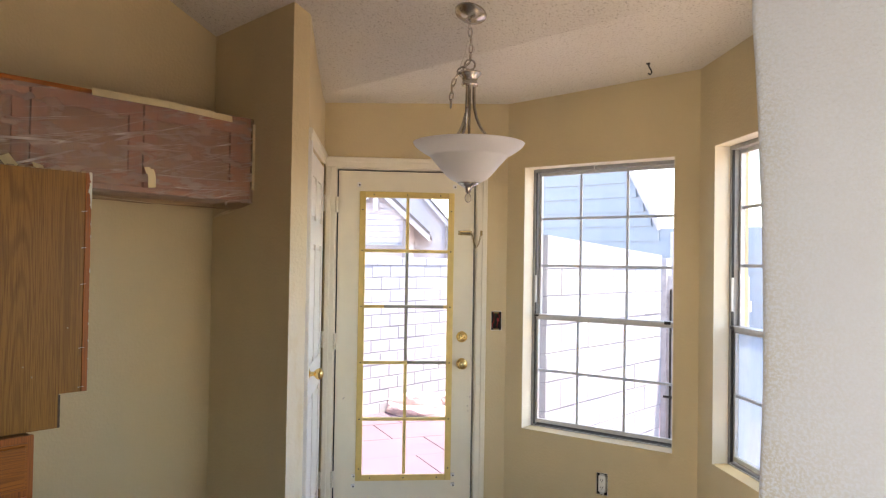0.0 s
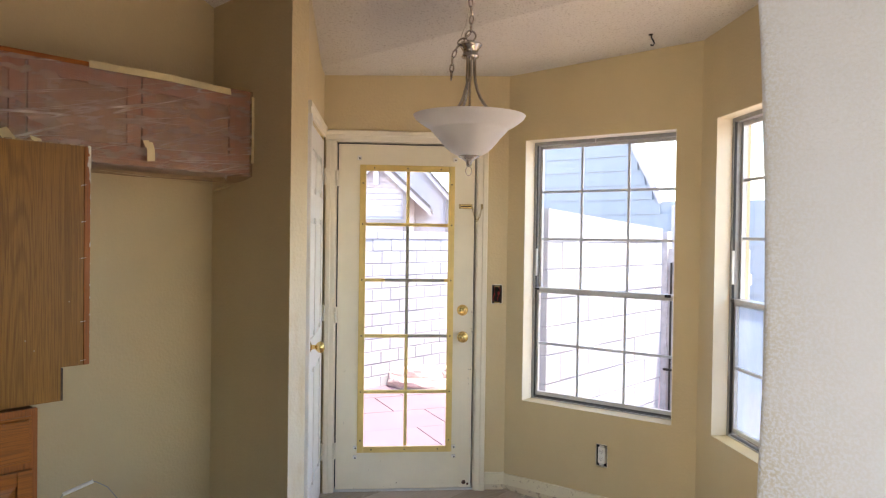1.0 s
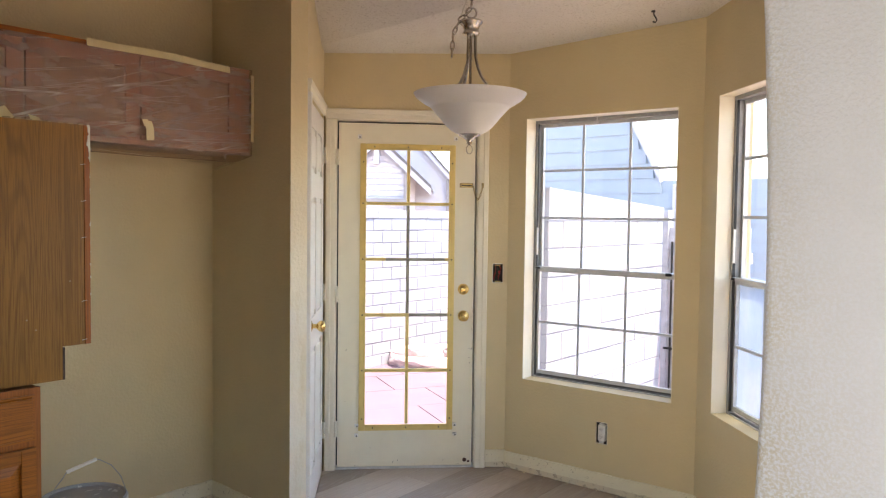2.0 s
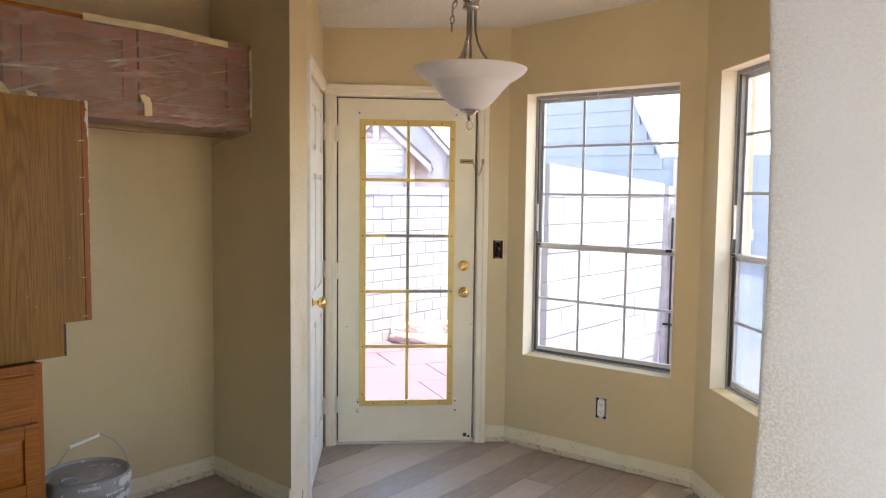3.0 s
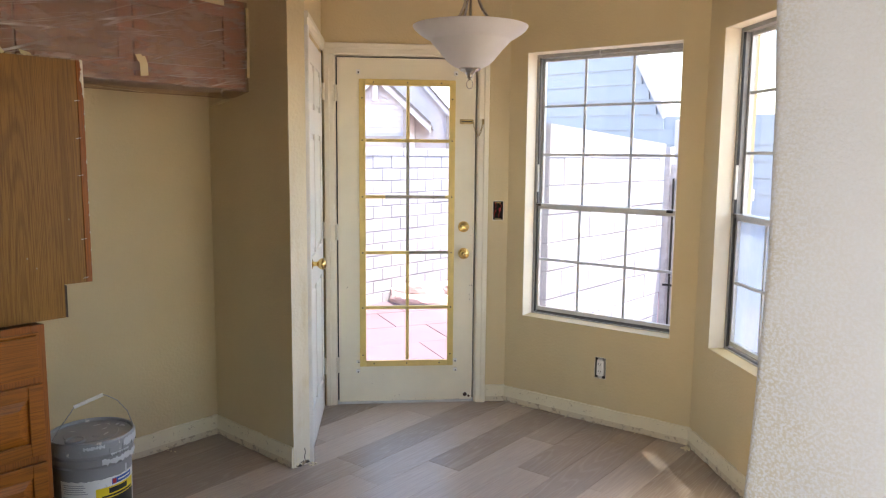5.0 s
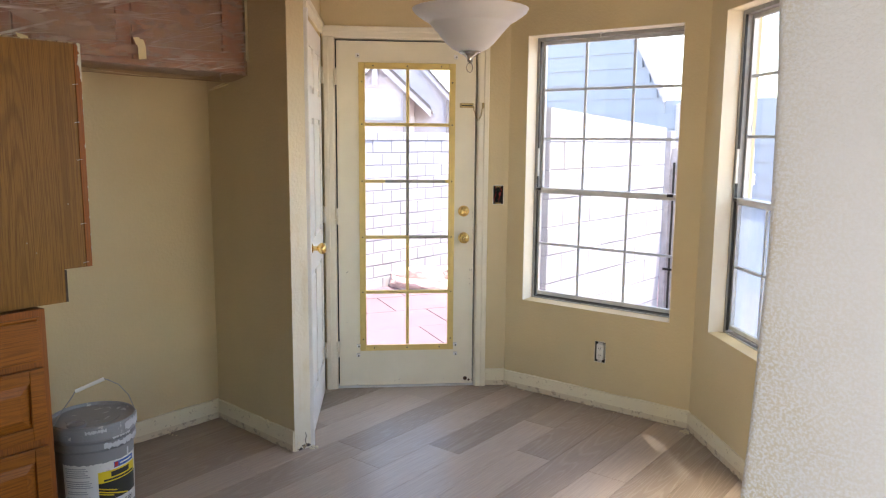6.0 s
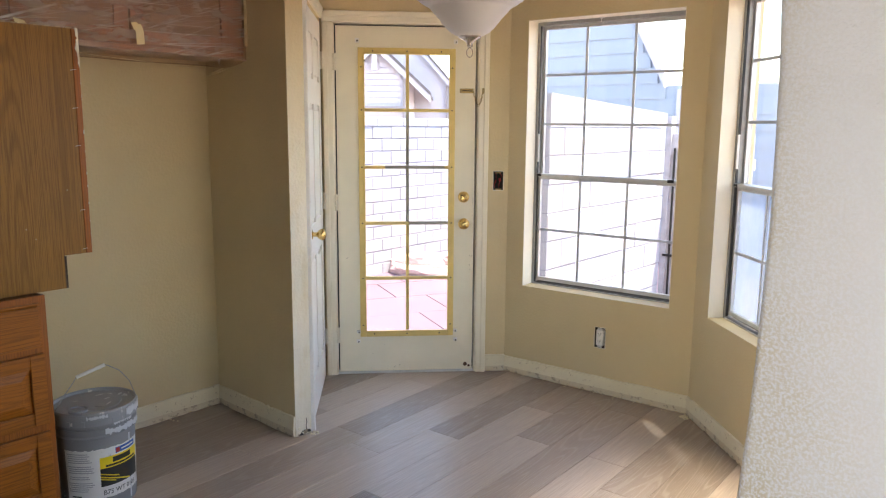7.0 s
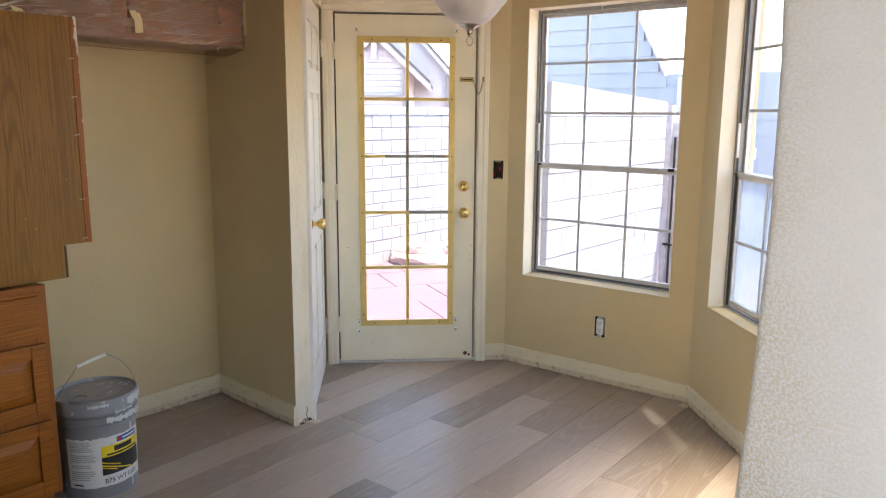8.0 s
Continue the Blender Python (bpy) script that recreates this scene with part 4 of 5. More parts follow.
part("hook", tube([(0.003, 0, -0.004), (0.004, 0, -0.018), (0.014, 0.004, -0.030), (0.020, 0.006, -0.042), (0.012, 0.004, -0.054), (0.0, 0, -0.050)], 0.0036, 8), BLACKM, hk, smooth=60)

# ---- cabinets ----
def raised_front(name, parent, x0, x1, z0, z1, y, mat_frame, mat_panel, rail=0.058, thick=0.019, horizontal=False):
    """A frame-and-panel cabinet front; y is the plane of the carcass face, the front stands out towards minus y."""
    f = part(name, bmesh_frame(x0, x1, z0, z1, y - thick, y - 0.001, rail), mat_frame, parent, smooth=None)
    px0, px1, pz0, pz1 = x0 + rail, x1 - rail, z0 + rail, z1 - rail
    bm = bmesh.new()
    b = 0.034
    lo = [bm.verts.new(p) for p in ((px0, y - 0.007, pz0), (px1, y - 0.007, pz0), (px1, y - 0.007, pz1), (px0, y - 0.007, pz1))]
    hi = [bm.verts.new(p) for p in ((px0 + b, y - thick + 0.002, pz0 + b), (px1 - b, y - thick + 0.002, pz0 + b), (px1 - b, y - thick + 0.002, pz1 - b), (px0 + b, y - thick + 0.002, pz1 - b))]
    bm.faces.new(hi)
    for i in range(4):
        bm.faces.new((lo[i], lo[(i + 1) % 4], hi[(i + 1) % 4], hi[i]))
    part("panel", bm, mat_panel, f)
    return f


def bmesh_frame(x0, x1, z0, z1, y0, y1, rail):
    bm = bmesh.new()
    for b in ((x0, x0 + rail, z0, z1), (x1 - rail, x1, z0, z1), (x0 + rail, x1 - rail, z0, z0 + rail), (x0 + rail, x1 - rail, z1 - rail, z1)):
        box(bm, b[0], b[1], y0, y1, b[2], b[3], 0.003)
    return bm


# wall cabinet over the refrigerator recess
wc = thing("wall_cabinet", MA, "oak wall cabinet masked with plastic film and tape", "cabinet")
WX0, WX1, WZ0, WZ1, WY = -2.10, -0.004, 1.782, 2.178, -0.312
bm = bmesh.new()
for b in ((WX0, WX0 + 0.018, WY, -0.003, WZ0, WZ1), (WX1 - 0.018, WX1, WY, -0.003, WZ0, WZ1), (WX0 + 0.018, WX1 - 0.018, WY, -0.003, WZ1 - 0.018, WZ1), (WX0 + 0.018, WX1 - 0.018, WY, -0.003, WZ0, WZ0 + 0.018), (WX0 + 0.018, WX1 - 0.018, -0.012, -0.003, WZ0 + 0.018, WZ1 - 0.018)):
    box(bm, *b)
part("carcass", bm, RAW, wc)
bm = bmesh.new()
for b in ((WX0, WX1, WZ1 - 0.032, WZ1 + 0.004), (WX0, WX1, WZ0 - 0.002, WZ0 + 0.030), (WX1 - 0.07, WX1, WZ0 + 0.030, WZ1 - 0.032)):
    box(bm, b[0], b[1], WY - 0.020, WY, b[2], b[3], 0.002)
part("face_frame", bm, OAKH, wc, "oak face frame")
for k in range(4):
    x1 = -0.075 if k == 0 else -0.572 - 0.457 * (k - 1)
    x0 = -0.572 - 0.457 * k
    raised_front("door", wc, x0 + 0.005, x1 - 0.005, WZ0 + 0.020, WZ1 - 0.024, WY - 0.021, OAKF, OAKV)

# plastic film taped over it
FILM, fnt, fb = nodes_of("masking_film")
fo = fnt.nodes["Material Output"]
fb.inputs["Base Color"].default_value = (0.56, 0.43, 0.36, 1)
fb.inputs["Roughness"].default_value = 0.22
fb.inputs["Specular IOR Level"].default_value = 0.8
ft = fnt.nodes.new("ShaderNodeBsdfTransparent")
ft.inputs[0].default_value = (0.86, 0.75, 0.73, 1)
fm = fnt.nodes.new("ShaderNodeMixShader")
fv = coords(fnt, (1, 1, 3.0))
fnt.links.new(ramp(fnt, noise_tex(fnt, fv, 9, 5), [(0.3, (0.32,) * 3), (0.75, (0.46,) * 3)]), fm.inputs[0])
bump(fnt, fb, noise_tex(fnt, fv, 26, 3), 0.12, 0.003)


def crease_glint_lines(slope, size, width):
    """Thin pale lines, whitened creases and their painted glints, that climb by slope along the film."""
    tc = fnt.nodes.new("ShaderNodeTexCoord")
    across = fnt.nodes.new("ShaderNodeVectorMath")
    across.operation = "DOT_PRODUCT"
    across.inputs[1].default_value = (-slope, 0.3, 1.0)
    sep, com = fnt.nodes.new("ShaderNodeSeparateXYZ"), fnt.nodes.new("ShaderNodeCombineXYZ")
    fnt.links.new(tc.outputs["Object"], across.inputs[0])
    fnt.links.new(tc.outputs["Object"], sep.inputs[0])
    far = fnt.nodes.new("ShaderNodeMath")
    far.operation = "MULTIPLY"
    far.inputs[1].default_value = 0.03
    fnt.links.new(sep.outputs[0], far.inputs[0])
    fnt.links.new(across.outputs["Value"], com.inputs[0])
    fnt.links.new(far.outputs[0], com.inputs[1])
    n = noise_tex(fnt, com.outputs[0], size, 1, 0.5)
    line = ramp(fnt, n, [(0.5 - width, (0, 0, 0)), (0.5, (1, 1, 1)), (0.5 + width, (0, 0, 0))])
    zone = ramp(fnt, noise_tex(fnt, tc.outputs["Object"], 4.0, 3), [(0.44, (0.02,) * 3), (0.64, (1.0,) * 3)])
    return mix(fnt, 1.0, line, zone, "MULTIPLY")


# crease highlights are put into the film's colour and opacity
cr = mix(fnt, 1.0, mix(fnt, 1.0, crease_glint_lines(0.20, 24.0, 0.008), crease_glint_lines(0.05, 18.0, 0.006), "ADD"), crease_glint_lines(0.36, 16.0, 0.007), "ADD")
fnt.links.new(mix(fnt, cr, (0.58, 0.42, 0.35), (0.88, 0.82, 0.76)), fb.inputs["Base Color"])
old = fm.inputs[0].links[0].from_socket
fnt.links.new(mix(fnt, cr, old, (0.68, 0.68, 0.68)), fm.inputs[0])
fnt.links.new(ft.outputs[0], fm.inputs[1])
fnt.links.new(fb.outputs[0], fm.inputs[2])
fnt.links.new(fm.outputs[0], fo.inputs[0])
bm = bmesh.new()
NU, NV = 420, 120
FY = WY - 0.046
grid = []
for i in range(NU + 1):
    x = -2.08 + (2.066) * i / NU
    col = []
    for j in range(NV + 1):
        v = j / NV
        if v < 0.70:
            zt = WZ1 - (0.020 if x < -0.80 else 0.002)
            z, y = zt - (zt - WZ0 + 0.012) * v / 0.70, FY
        else:
            w = (v - 0.70) / 0.30
            z, y = WZ0 - 0.012 - 0.020 * math.sin(math.pi * w) - 0.010 * w, FY + w * 0.30
        # creases that run out from the tape tag, and level ones
        c1 = abs(noise.noise(Vector(((z - 0.21 * x) * 17.0, x * 0.9, 3.1))))
        c2 = abs(noise.noise(Vector(((z + 0.04 * x) * 13.0, x * 0.7, 4.4))))
        c3 = abs(noise.noise(Vector(((z - 0.34 * x) * 11.0, x * 1.1, 9.0))))
        low = min(1.0, max(0.0, (2.10 - z) * 6))
        ridge = 0.0025 * max(0, 1 - 8 * c1) * low + 0.002 * max(0, 1 - 11 * c2) + 0.0025 * max(0, 1 - 10 * c3) * low
        edge = min(1.0, v * 12) * min(1.0, (NU - i) / 12.0)
        y -= (ridge + 0.004 * noise.noise(Vector((x * 3, z * 5, 1)))) * edge * (1 if v < 0.72 else 0.2)
        z += 0.006 * noise.noise(Vector((x * 4, v * 3, 7))) * (1 if v > 0.6 else 0.3)
        col.append(bm.verts.new((x, y, z)))
    grid.append(col)
for a, b in zip(grid, grid[1:]):
    for j in range(NV):
        bm.faces.new((a[j], b[j], b[j + 1], a[j + 1]))
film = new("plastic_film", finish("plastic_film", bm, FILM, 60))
film.matrix_basis = MA
tagged(film, "clear pinkish plastic film stretched over the wall cabinet", "plastic sheet")

TAPE = plain("masking_tape", (0.66, 0.56, 0.33), 0.6, vary=0.08, scale=25, relief=0.15)


def tape(pts, width_dir, label="strip of beige masking tape on the plastic film"):
    """A strip of tape along points in the recess axes, a little crinkled."""
    rnd = random.Random(len(pts) + int(pts[0][0] * -100))
    bm = bmesh.new()
    rows_ = []
    w = Vector(width_dir)
    for i in range(len(pts) - 1):
        a, b = Vector(pts[i]), Vector(pts[i + 1])
        n = max(2, int((b - a).length / 0.03))
        for k in range(n + (1 if i == len(pts) - 2 else 0)):
            p = a + (b - a) * (k / n) + Vector((0, -0.0015 * rnd.random(), 0))
            j = rnd.uniform(-0.0015, 0.0015)
            rows_.append([bm.verts.new(q) for q in (p + w * 0.5 + Vector((0, 0, j)), p - w * 0.5, p - w * 0.5 + Vector((0, 0.0012, 0)), p + w * 0.5 + Vector((0, 0.0012, j)))])
    for a, b in zip(rows_, rows_[1:]):
        for k in range(4):
            bm.faces.new((a[k], b[k], b[(k + 1) % 4], a[(k + 1) % 4]))
    bm.faces.new(rows_[0])
    bm.faces.new(rows_[-1][::-1])
    ob = new("masking_tape", finish("masking_tape", bm, TAPE))
    ob.matrix_basis = MA
    return tagged(ob, label, "tape", "tape on the film")


tape([(-0.80, FY - 0.004, 2.168), (-0.45, FY - 0.006, 2.170), (-0.14, FY - 0.004, 2.158)], (0, 0.006, 0.030))
tape([(-0.014, FY - 0.009, 2.150), (-0.012, FY - 0.010, 1.98), (-0.014, FY - 0.009, 1.835)], (0.030, 0.004, 0))
tape([(-0.552, FY - 0.016, 1.880), (-0.540, FY - 0.015, 1.848), (-0.536, FY - 0.008, 1.800)], (0.034, 0, 0.003), "short torn tag of beige masking tape")
tape([(-0.566, FY - 0.018, 1.886), (-0.553, FY - 0.017, 1.858)], (0.026, 0, 0.004), "short torn tag of beige masking tape")
tape([(-1.125, FY - 0.015, 1.872), (-1.075, FY - 0.013, 1.812)], (0.036, 0, 0.018), "short torn tag of beige masking tape")
tape([(-1.005, FY - 0.013, 1.852), (-0.985, FY - 0.012, 1.805)], (0.040, 0, -0.010), "short torn tag of beige masking tape")
tape([(-0.74, FY + 0.03, 1.748), (-0.30, FY + 0.12, 1.735), (-0.10, FY + 0.20, 1.732)], (0, 0.028, 0.004), "strip of masking tape under the film")
tape([(-0.06, FY + 0.12, 1.738), (-0.012, FY + 0.30, 1.722)], (0.03, 0.030, 0.002), "strip of masking tape under the film")

tape([(-0.008, FY + 0.16, 1.738), (-0.026, FY + 0.23, 1.722), (-0.050, FY + 0.27, 1.708)], (0.020, 0.026, -0.004), "torn end of masking tape hanging from the film")

# an unfixed base cabinet stood on the drawer cabinet
sc = thing("base_cabinet", MA, "golden oak base cabinet stacked on another cabinet, side outwards", "cabinet")
CX, CB, CT, CY = -0.893, 0.878, 1.812, -0.580
side = [(CX - 0.62, CB), (CX - 0.103, CB), (CX - 0.103, CB + 0.122), (CX - 0.023, CB + 0.122), (CX - 0.023, CT), (CX - 0.62, CT)]
part("side_panel", prism(bmesh.new(), side, CY, CY + 0.016), OAKV, sc, "oak veneer side panel with a toe notch")
part("side_panel", prism(bmesh.new(), side, -0.10, -0.084), OAKV, sc)
part("back_panel", boxm(CX - 0.616, CX - 0.606, CY + 0.016, -0.10, CB + 0.01, CT), RAW, sc)
part("bottom_panel", boxm(CX - 0.606, CX - 0.024, CY + 0.016, -0.10, CB + 0.122, CB + 0.136), RAW, sc)
part("toe_board", boxm(CX - 0.118, CX - 0.104, CY + 0.003, -0.10, CB + 0.002, CB + 0.120), RAW, sc, "dark worn toe board")
part("toe_edge", boxm(CX - 0.103, CX - 0.095, CY - 0.001, CY + 0.016, CB, CB + 0.119, bevel=0.001), plain("dark_raw_edge", (0.06, 0.04, 0.03), 0.9, vary=0.5, scale=70), sc)
ff = bmesh.new()
for b in ((CY - 0.002, CY + 0.040, CB + 0.122, CT), (-0.124, -0.084, CB + 0.122, CT)):
    box(ff, CX - 0.022, CX, b[0], b[1], b[2], b[3], 0.002)
for z0, z1 in ((CB + 0.122, CB + 0.165), (CT - 0.04, CT), (CT - 0.20, CT - 0.16)):
    box(ff, CX - 0.022, CX, CY + 0.040, -0.124, z0, z1, 0.002)
part("face_frame", ff, OAKF, sc, "reddish oak face frame with worn edges")
part("top_rail", boxm(CX - 0.606, CX - 0.024, CY + 0.016, CY + 0.10, CT - 0.020, CT - 0.001), RAW, sc)
rnd = random.Random(31)
for k in range(16):      # paint flecks along the stile's worn edge
    z = CT - 0.13 - 0.62 * rnd.random() ** 1.6
    s = rnd.uniform(0.002, 0.006)
    part("paint_fleck", boxm(CX - s * 0.5, CX + 0.0013, CY - 0.0034, CY + 0.002, z - s, z + s * rnd.uniform(0.3, 1.0), bevel=0.0008), PLASTER, sc)
rnd = random.Random(12)
for k in range(14):      # plaster smear on the stile's top corner
    z = CT - 0.004 - 0.0095 * k
    w = 0.020 * rnd.uniform(0.25, 1.0) * (1 - 0.03 * k)
    n = [(CX - w * rnd.uniform(0.7, 1.1) * (0.5 - 0.5 * math.cos(a)) + 0.0012, z + 0.0085 * rnd.uniform(0.6, 1.1) * math.sin(a)) for a in [2 * math.pi * i / 9 for i in range(9)]]
    part("plaster_smear", prism(bmesh.new(), n, CY - 0.0040 - 0.0008 * rnd.random(), CY + 0.004), PLASTER, sc)
for z in (CB + 0.14, CB + 0.285, CB + 0.52, CB + 0.79, CB + 0.655):
    part("staple", tube([(CX - 0.034, CY - 0.001, z - 0.002), (CX - 0.026, CY - 0.005, z), (CX - 0.016, CY - 0.004, z + 0.001)], 0.0009, 6), ALU, sc)
for x, z in ((CX - 0.195, CB + 0.192), (CX - 0.225, CB + 0.23), (CX - 0.075, CB + 0.36)):
    screw(sc, x, CY - 0.0005, z, RAW, 0.0032)
for k in range(16):      # splinters along the sawn top edge
    x = CX - 0.04 - 0.036 * k
    part("splinter", boxm(x, x + rnd.uniform(0.006, 0.022), CY - 0.001, CY + 0.012, CT - 0.001, CT + rnd.uniform(0.001, 0.006)), RAW, sc)

# drawer cabinet
dc = thing("drawer_cabinet", MA, "golden oak base cabinet with three drawers and no worktop", "cabinet")
DX1, DX0, DY = -1.092, -1.714, -0.602
bm = bmesh.new()
box(bm, DX0, DX0 + 0.016, DY, -0.004, 0.0, 0.872)
box(bm, DX1 - 0.016, DX1, DY, -0.004, 0.10, 0.872)
box(bm, DX1 - 0.016, DX1, DY + 0.075, -0.004, 0.0, 0.10)
box(bm, DX0 + 0.016, DX1 - 0.016, DY, -0.004, 0.10, 0.116)
box(bm, DX0 + 0.016, DX1 - 0.016, -0.014, -0.004, 0.116, 0.872)
box(bm, DX0 + 0.016, DX1 - 0.016, DY + 0.004, DY + 0.10, 0.852, 0.872)
part("carcass", bm, OAKV, dc)
part("toe_board", boxm(DX0 + 0.016, DX1 - 0.001, DY + 0.060, DY + 0.075, 0.0, 0.10), OAKH, dc)
bm = bmesh.new()
for b in ((DX1 - 0.045, DX1 + 0.001, 0.085, 0.876), (DX0, DX0 + 0.04, 0.085, 0.876)):
    box(bm, b[0], b[1], DY - 0.020, DY, b[2], b[3], 0.002)
for z0, z1 in ((0.085, 0.125), (0.36, 0.42), (0.66, 0.70), (0.84, 0.876)):
    box(bm, DX0 + 0.04, DX1 - 0.045, DY - 0.020, DY, z0, z1, 0.002)
part("face_frame", bm, OAKF, dc, "reddish oak face frame")
dw0, dw1 = DX0 + 0.024, DX1 - 0.022
d1 = boxm(dw0, dw1, DY - 0.040, DY - 0.021, 0.690, 0.852)
bmesh.ops.bevel(d1, geom=[e for e in d1.edges if all(v.co.y < DY - 0.03 for v in e.verts)], offset=0.012, segments=3, affect="EDGES")
part("drawer_front", d1, OAKH, dc, "plain oak drawer front with rounded edge")
raised_front("drawer_front", dc, dw0, dw1, 0.408, 0.668, DY - 0.021, OAKH, OAKH, rail=0.050)
raised_front("drawer_front", dc, dw0, dw1, 0.104, 0.378, DY - 0.021, OAKH, OAKH, rail=0.050)

# ---- paint bucket ----
BK = vec(-1.372, 2.828)
bk = thing("paint_bucket", Matrix.Translation((BK.x, BK.y, 0)) @ Matrix.Diagonal((1, 1, 1.08, 1)), "grey plastic five-gallon paint bucket with a paint-smeared lid", "bucket")
GREYP = worn_paint("grey_plastic", (0.25, 0.25, 0.26), (0.62, 0.63, 0.65), 0.655, 16.0, 0.40)
LIDP = worn_paint("grey_lid", (0.29, 0.295, 0.31), (0.60, 0.58, 0.56), 0.62, 13.0, 0.35)
SMEAR = plain("dried_white_paint", (0.56, 0.57, 0.59), 0.5, vary=0.06)
part("body", lathe([(0, 0.004), (0.129, 0.004), (0.1345, 0.0), (0.1370, 0.006), (0.1435, 0.268), (0.1435, 0.270), (0.1500, 0.272), (0.1510, 0.278), (0.1445, 0.283), (0.1445, 0.300), (0.1520, 0.302), (0.1525, 0.309), (0.1455, 0.314), (0.1455, 0.335), (0.140, 0.350), (0, 0.350)], 56), GREYP, bk, smooth=35)
lid = part("lid", lathe([(0.150, 0.322), (0.1565, 0.324), (0.1580, 0.340), (0.1575, 0.366), (0.1530, 0.372), (0.1480, 0.370), (0.1460, 0.362), (0.139, 0.360), (0.100, 0.361), (0.098, 0.363), (0.0, 0.363)], 56), LIDP, bk, "grey lid flecked with dried paint", smooth=35)
cap = part("spout_cap", lathe([(0.036, 0.361), (0.036, 0.369), (0.031, 0.371), (0.028, 0.366), (0, 0.365)], 28, None, Matrix.Translation((-0.020, -0.090, 0))), LIDP, lid, smooth=40)
part("lid_mark", lathe([(0, 0.3655), (0.016, 0.365), (0.017, 0.363)], 24, None, Matrix.Translation((0.035, -0.030, 0))), LIDP, lid)
for k in range(18):
    a = 2 * math.pi * k / 18
    tm = Matrix.Rotation(a, 4, "Z")
    part("lid_tab", box(bmesh.new(), 0.1575, 0.1595, -0.006, 0.006, 0.326, 0.346), LIDP, lid, m=tm)


def patch(a0, a1, z0, z1, r0, r1, lift, rag=0.0, seed=0, n=24, diag=None):
    """A thin patch on the bucket's side between two angles (degrees) and two heights; r grows from r0 (at z 0) to r1 (at z 0.27)."""
    rnd_ = random.Random(seed)
    bm = bmesh.new()
    prev = None
    for i in range(n + 1):
        a = radians(a0 + (a1 - a0) * i / n)
        lo_, hi_ = z0 + rnd_.uniform(-rag, rag), z1 + rnd_.uniform(-rag, rag)
        if diag:
            lo_, hi_ = z0 + diag * i / n, z1 + diag * i / n
        vs = []
        for z in (lo_, hi_):
            r = r0 + (r1 - r0) * z / 0.27 + lift
            vs.append(bm.verts.new((r * math.cos(a), r * math.sin(a), z)))
        for z in (hi_, lo_):
            r = r0 + (r1 - r0) * z / 0.27 - 0.0005
            vs.append(bm.verts.new((r * math.cos(a), r * math.sin(a), z)))
        if prev:
            for k in range(4):
                bm.faces.new((prev[k], vs[k], vs[(k + 1) % 4], prev[(k + 1) % 4]))
        else:
            bm.faces.new(vs)
        prev = vs
    bm.faces.new(prev[::-1])
    return bm


R0, R1 = 0.1370, 0.1436
LABELW = worn_paint("label_paper", (0.74, 0.73, 0.71), (0.42, 0.42, 0.42), 0.66, 22.0, 0.45)
INKY, INKK, INKB = plain("label_yellow", (0.80, 0.60, 0.03), 0.4, vary=0.04), plain("label_black", (0.02, 0.02, 0.02), 0.4), plain("label_blue", (0.03, 0.11, 0.42), 0.4)
INKG = plain("label_grey_print", (0.36, 0.36, 0.37), 0.5)
lab = part("label", patch(-116, 14, 0.046, 0.232, R0, R1, 0.0008, 0.0022, 2, 46), LABELW, bk, "torn white paper label with yellow and black panels", smooth=30)
L0, L1_ = -62, 8
part("yellow_band", patch(L0, L1_, 0.158, 0.200, R0, R1, 0.0013), INKY, lab)
part("black_panel", patch(L0, L1_, 0.090, 0.158, R0, R1, 0.0013), INKK, lab)
part("blue_patch", patch(-38, 2, 0.205, 0.226, R0, R1, 0.0013), INKB, lab)
part("emblem", patch(-37, -31, 0.207, 0.224, R0, R1, 0.0017), WIRE_R, lab)
part("white_bars", patch(-28, -2, 0.213, 0.218, R0, R1, 0.0017), LABELW, lab)
for k, (za, zb, a0, a1) in enumerate(((0.100, 0.105, L0, -14), (0.112, 0.116, L0, -34), (0.092, 0.096, L0, -40))):
    part("yellow_stripe", patch(a0, a1, za + 0.026, zb + 0.026, R0, R1, 0.0017, diag=-0.036 * (a1 - a0) / 48), INKY, lab)
part("name_bar", patch(-43, -10, 0.175, 0.194, R0, R1, 0.0018), INKK, lab)
part("print_bar", patch(-54, 2, 0.1625, 0.1695, R0, R1, 0.0018), INKK, lab)
rnd = random.Random(21)
for k in range(19):
    z = 0.218 - 0.0078 * k
    if k in (5, 10, 13):
        continue
    part("print_line", patch(-112 + rnd.uniform(0, 3), -70 - rnd.uniform(0, 12), z, z + 0.0032, R0, R1, 0.0014), INKG, lab)
part("print_bar", patch(-108, -92, 0.056, 0.061, R0, R1, 0.0014), INKK, lab)


def bent_text(body, size, angle, z, mat, parent):
    """Lettering laid round the bucket, its middle at an angle in degrees."""
    cu = bpy.data.curves.new("lettering", "FONT")
    cu.body, cu.size, cu.align_x, cu.extrude = body, size, "CENTER", 0.0003
    tmp = bpy.data.objects.new("lettering", cu)
    me = bpy.data.meshes.new_from_object(tmp)
    for v in me.vertices:
        zz = z + v.co.y
        r = R0 + (R1 - R0) * zz / 0.27 + 0.0013 + v.co.z
        a = radians(angle) + v.co.x / r
        v.co = (r * math.cos(a), r * math.sin(a), zz)
    me.materials.clear()
    me.materials.append(mat)
    bpy.data.objects.remove(tmp)
    bpy.data.curves.remove(cu)
    ob = new("lettering", me)
    ob.parent = parent
    return ob


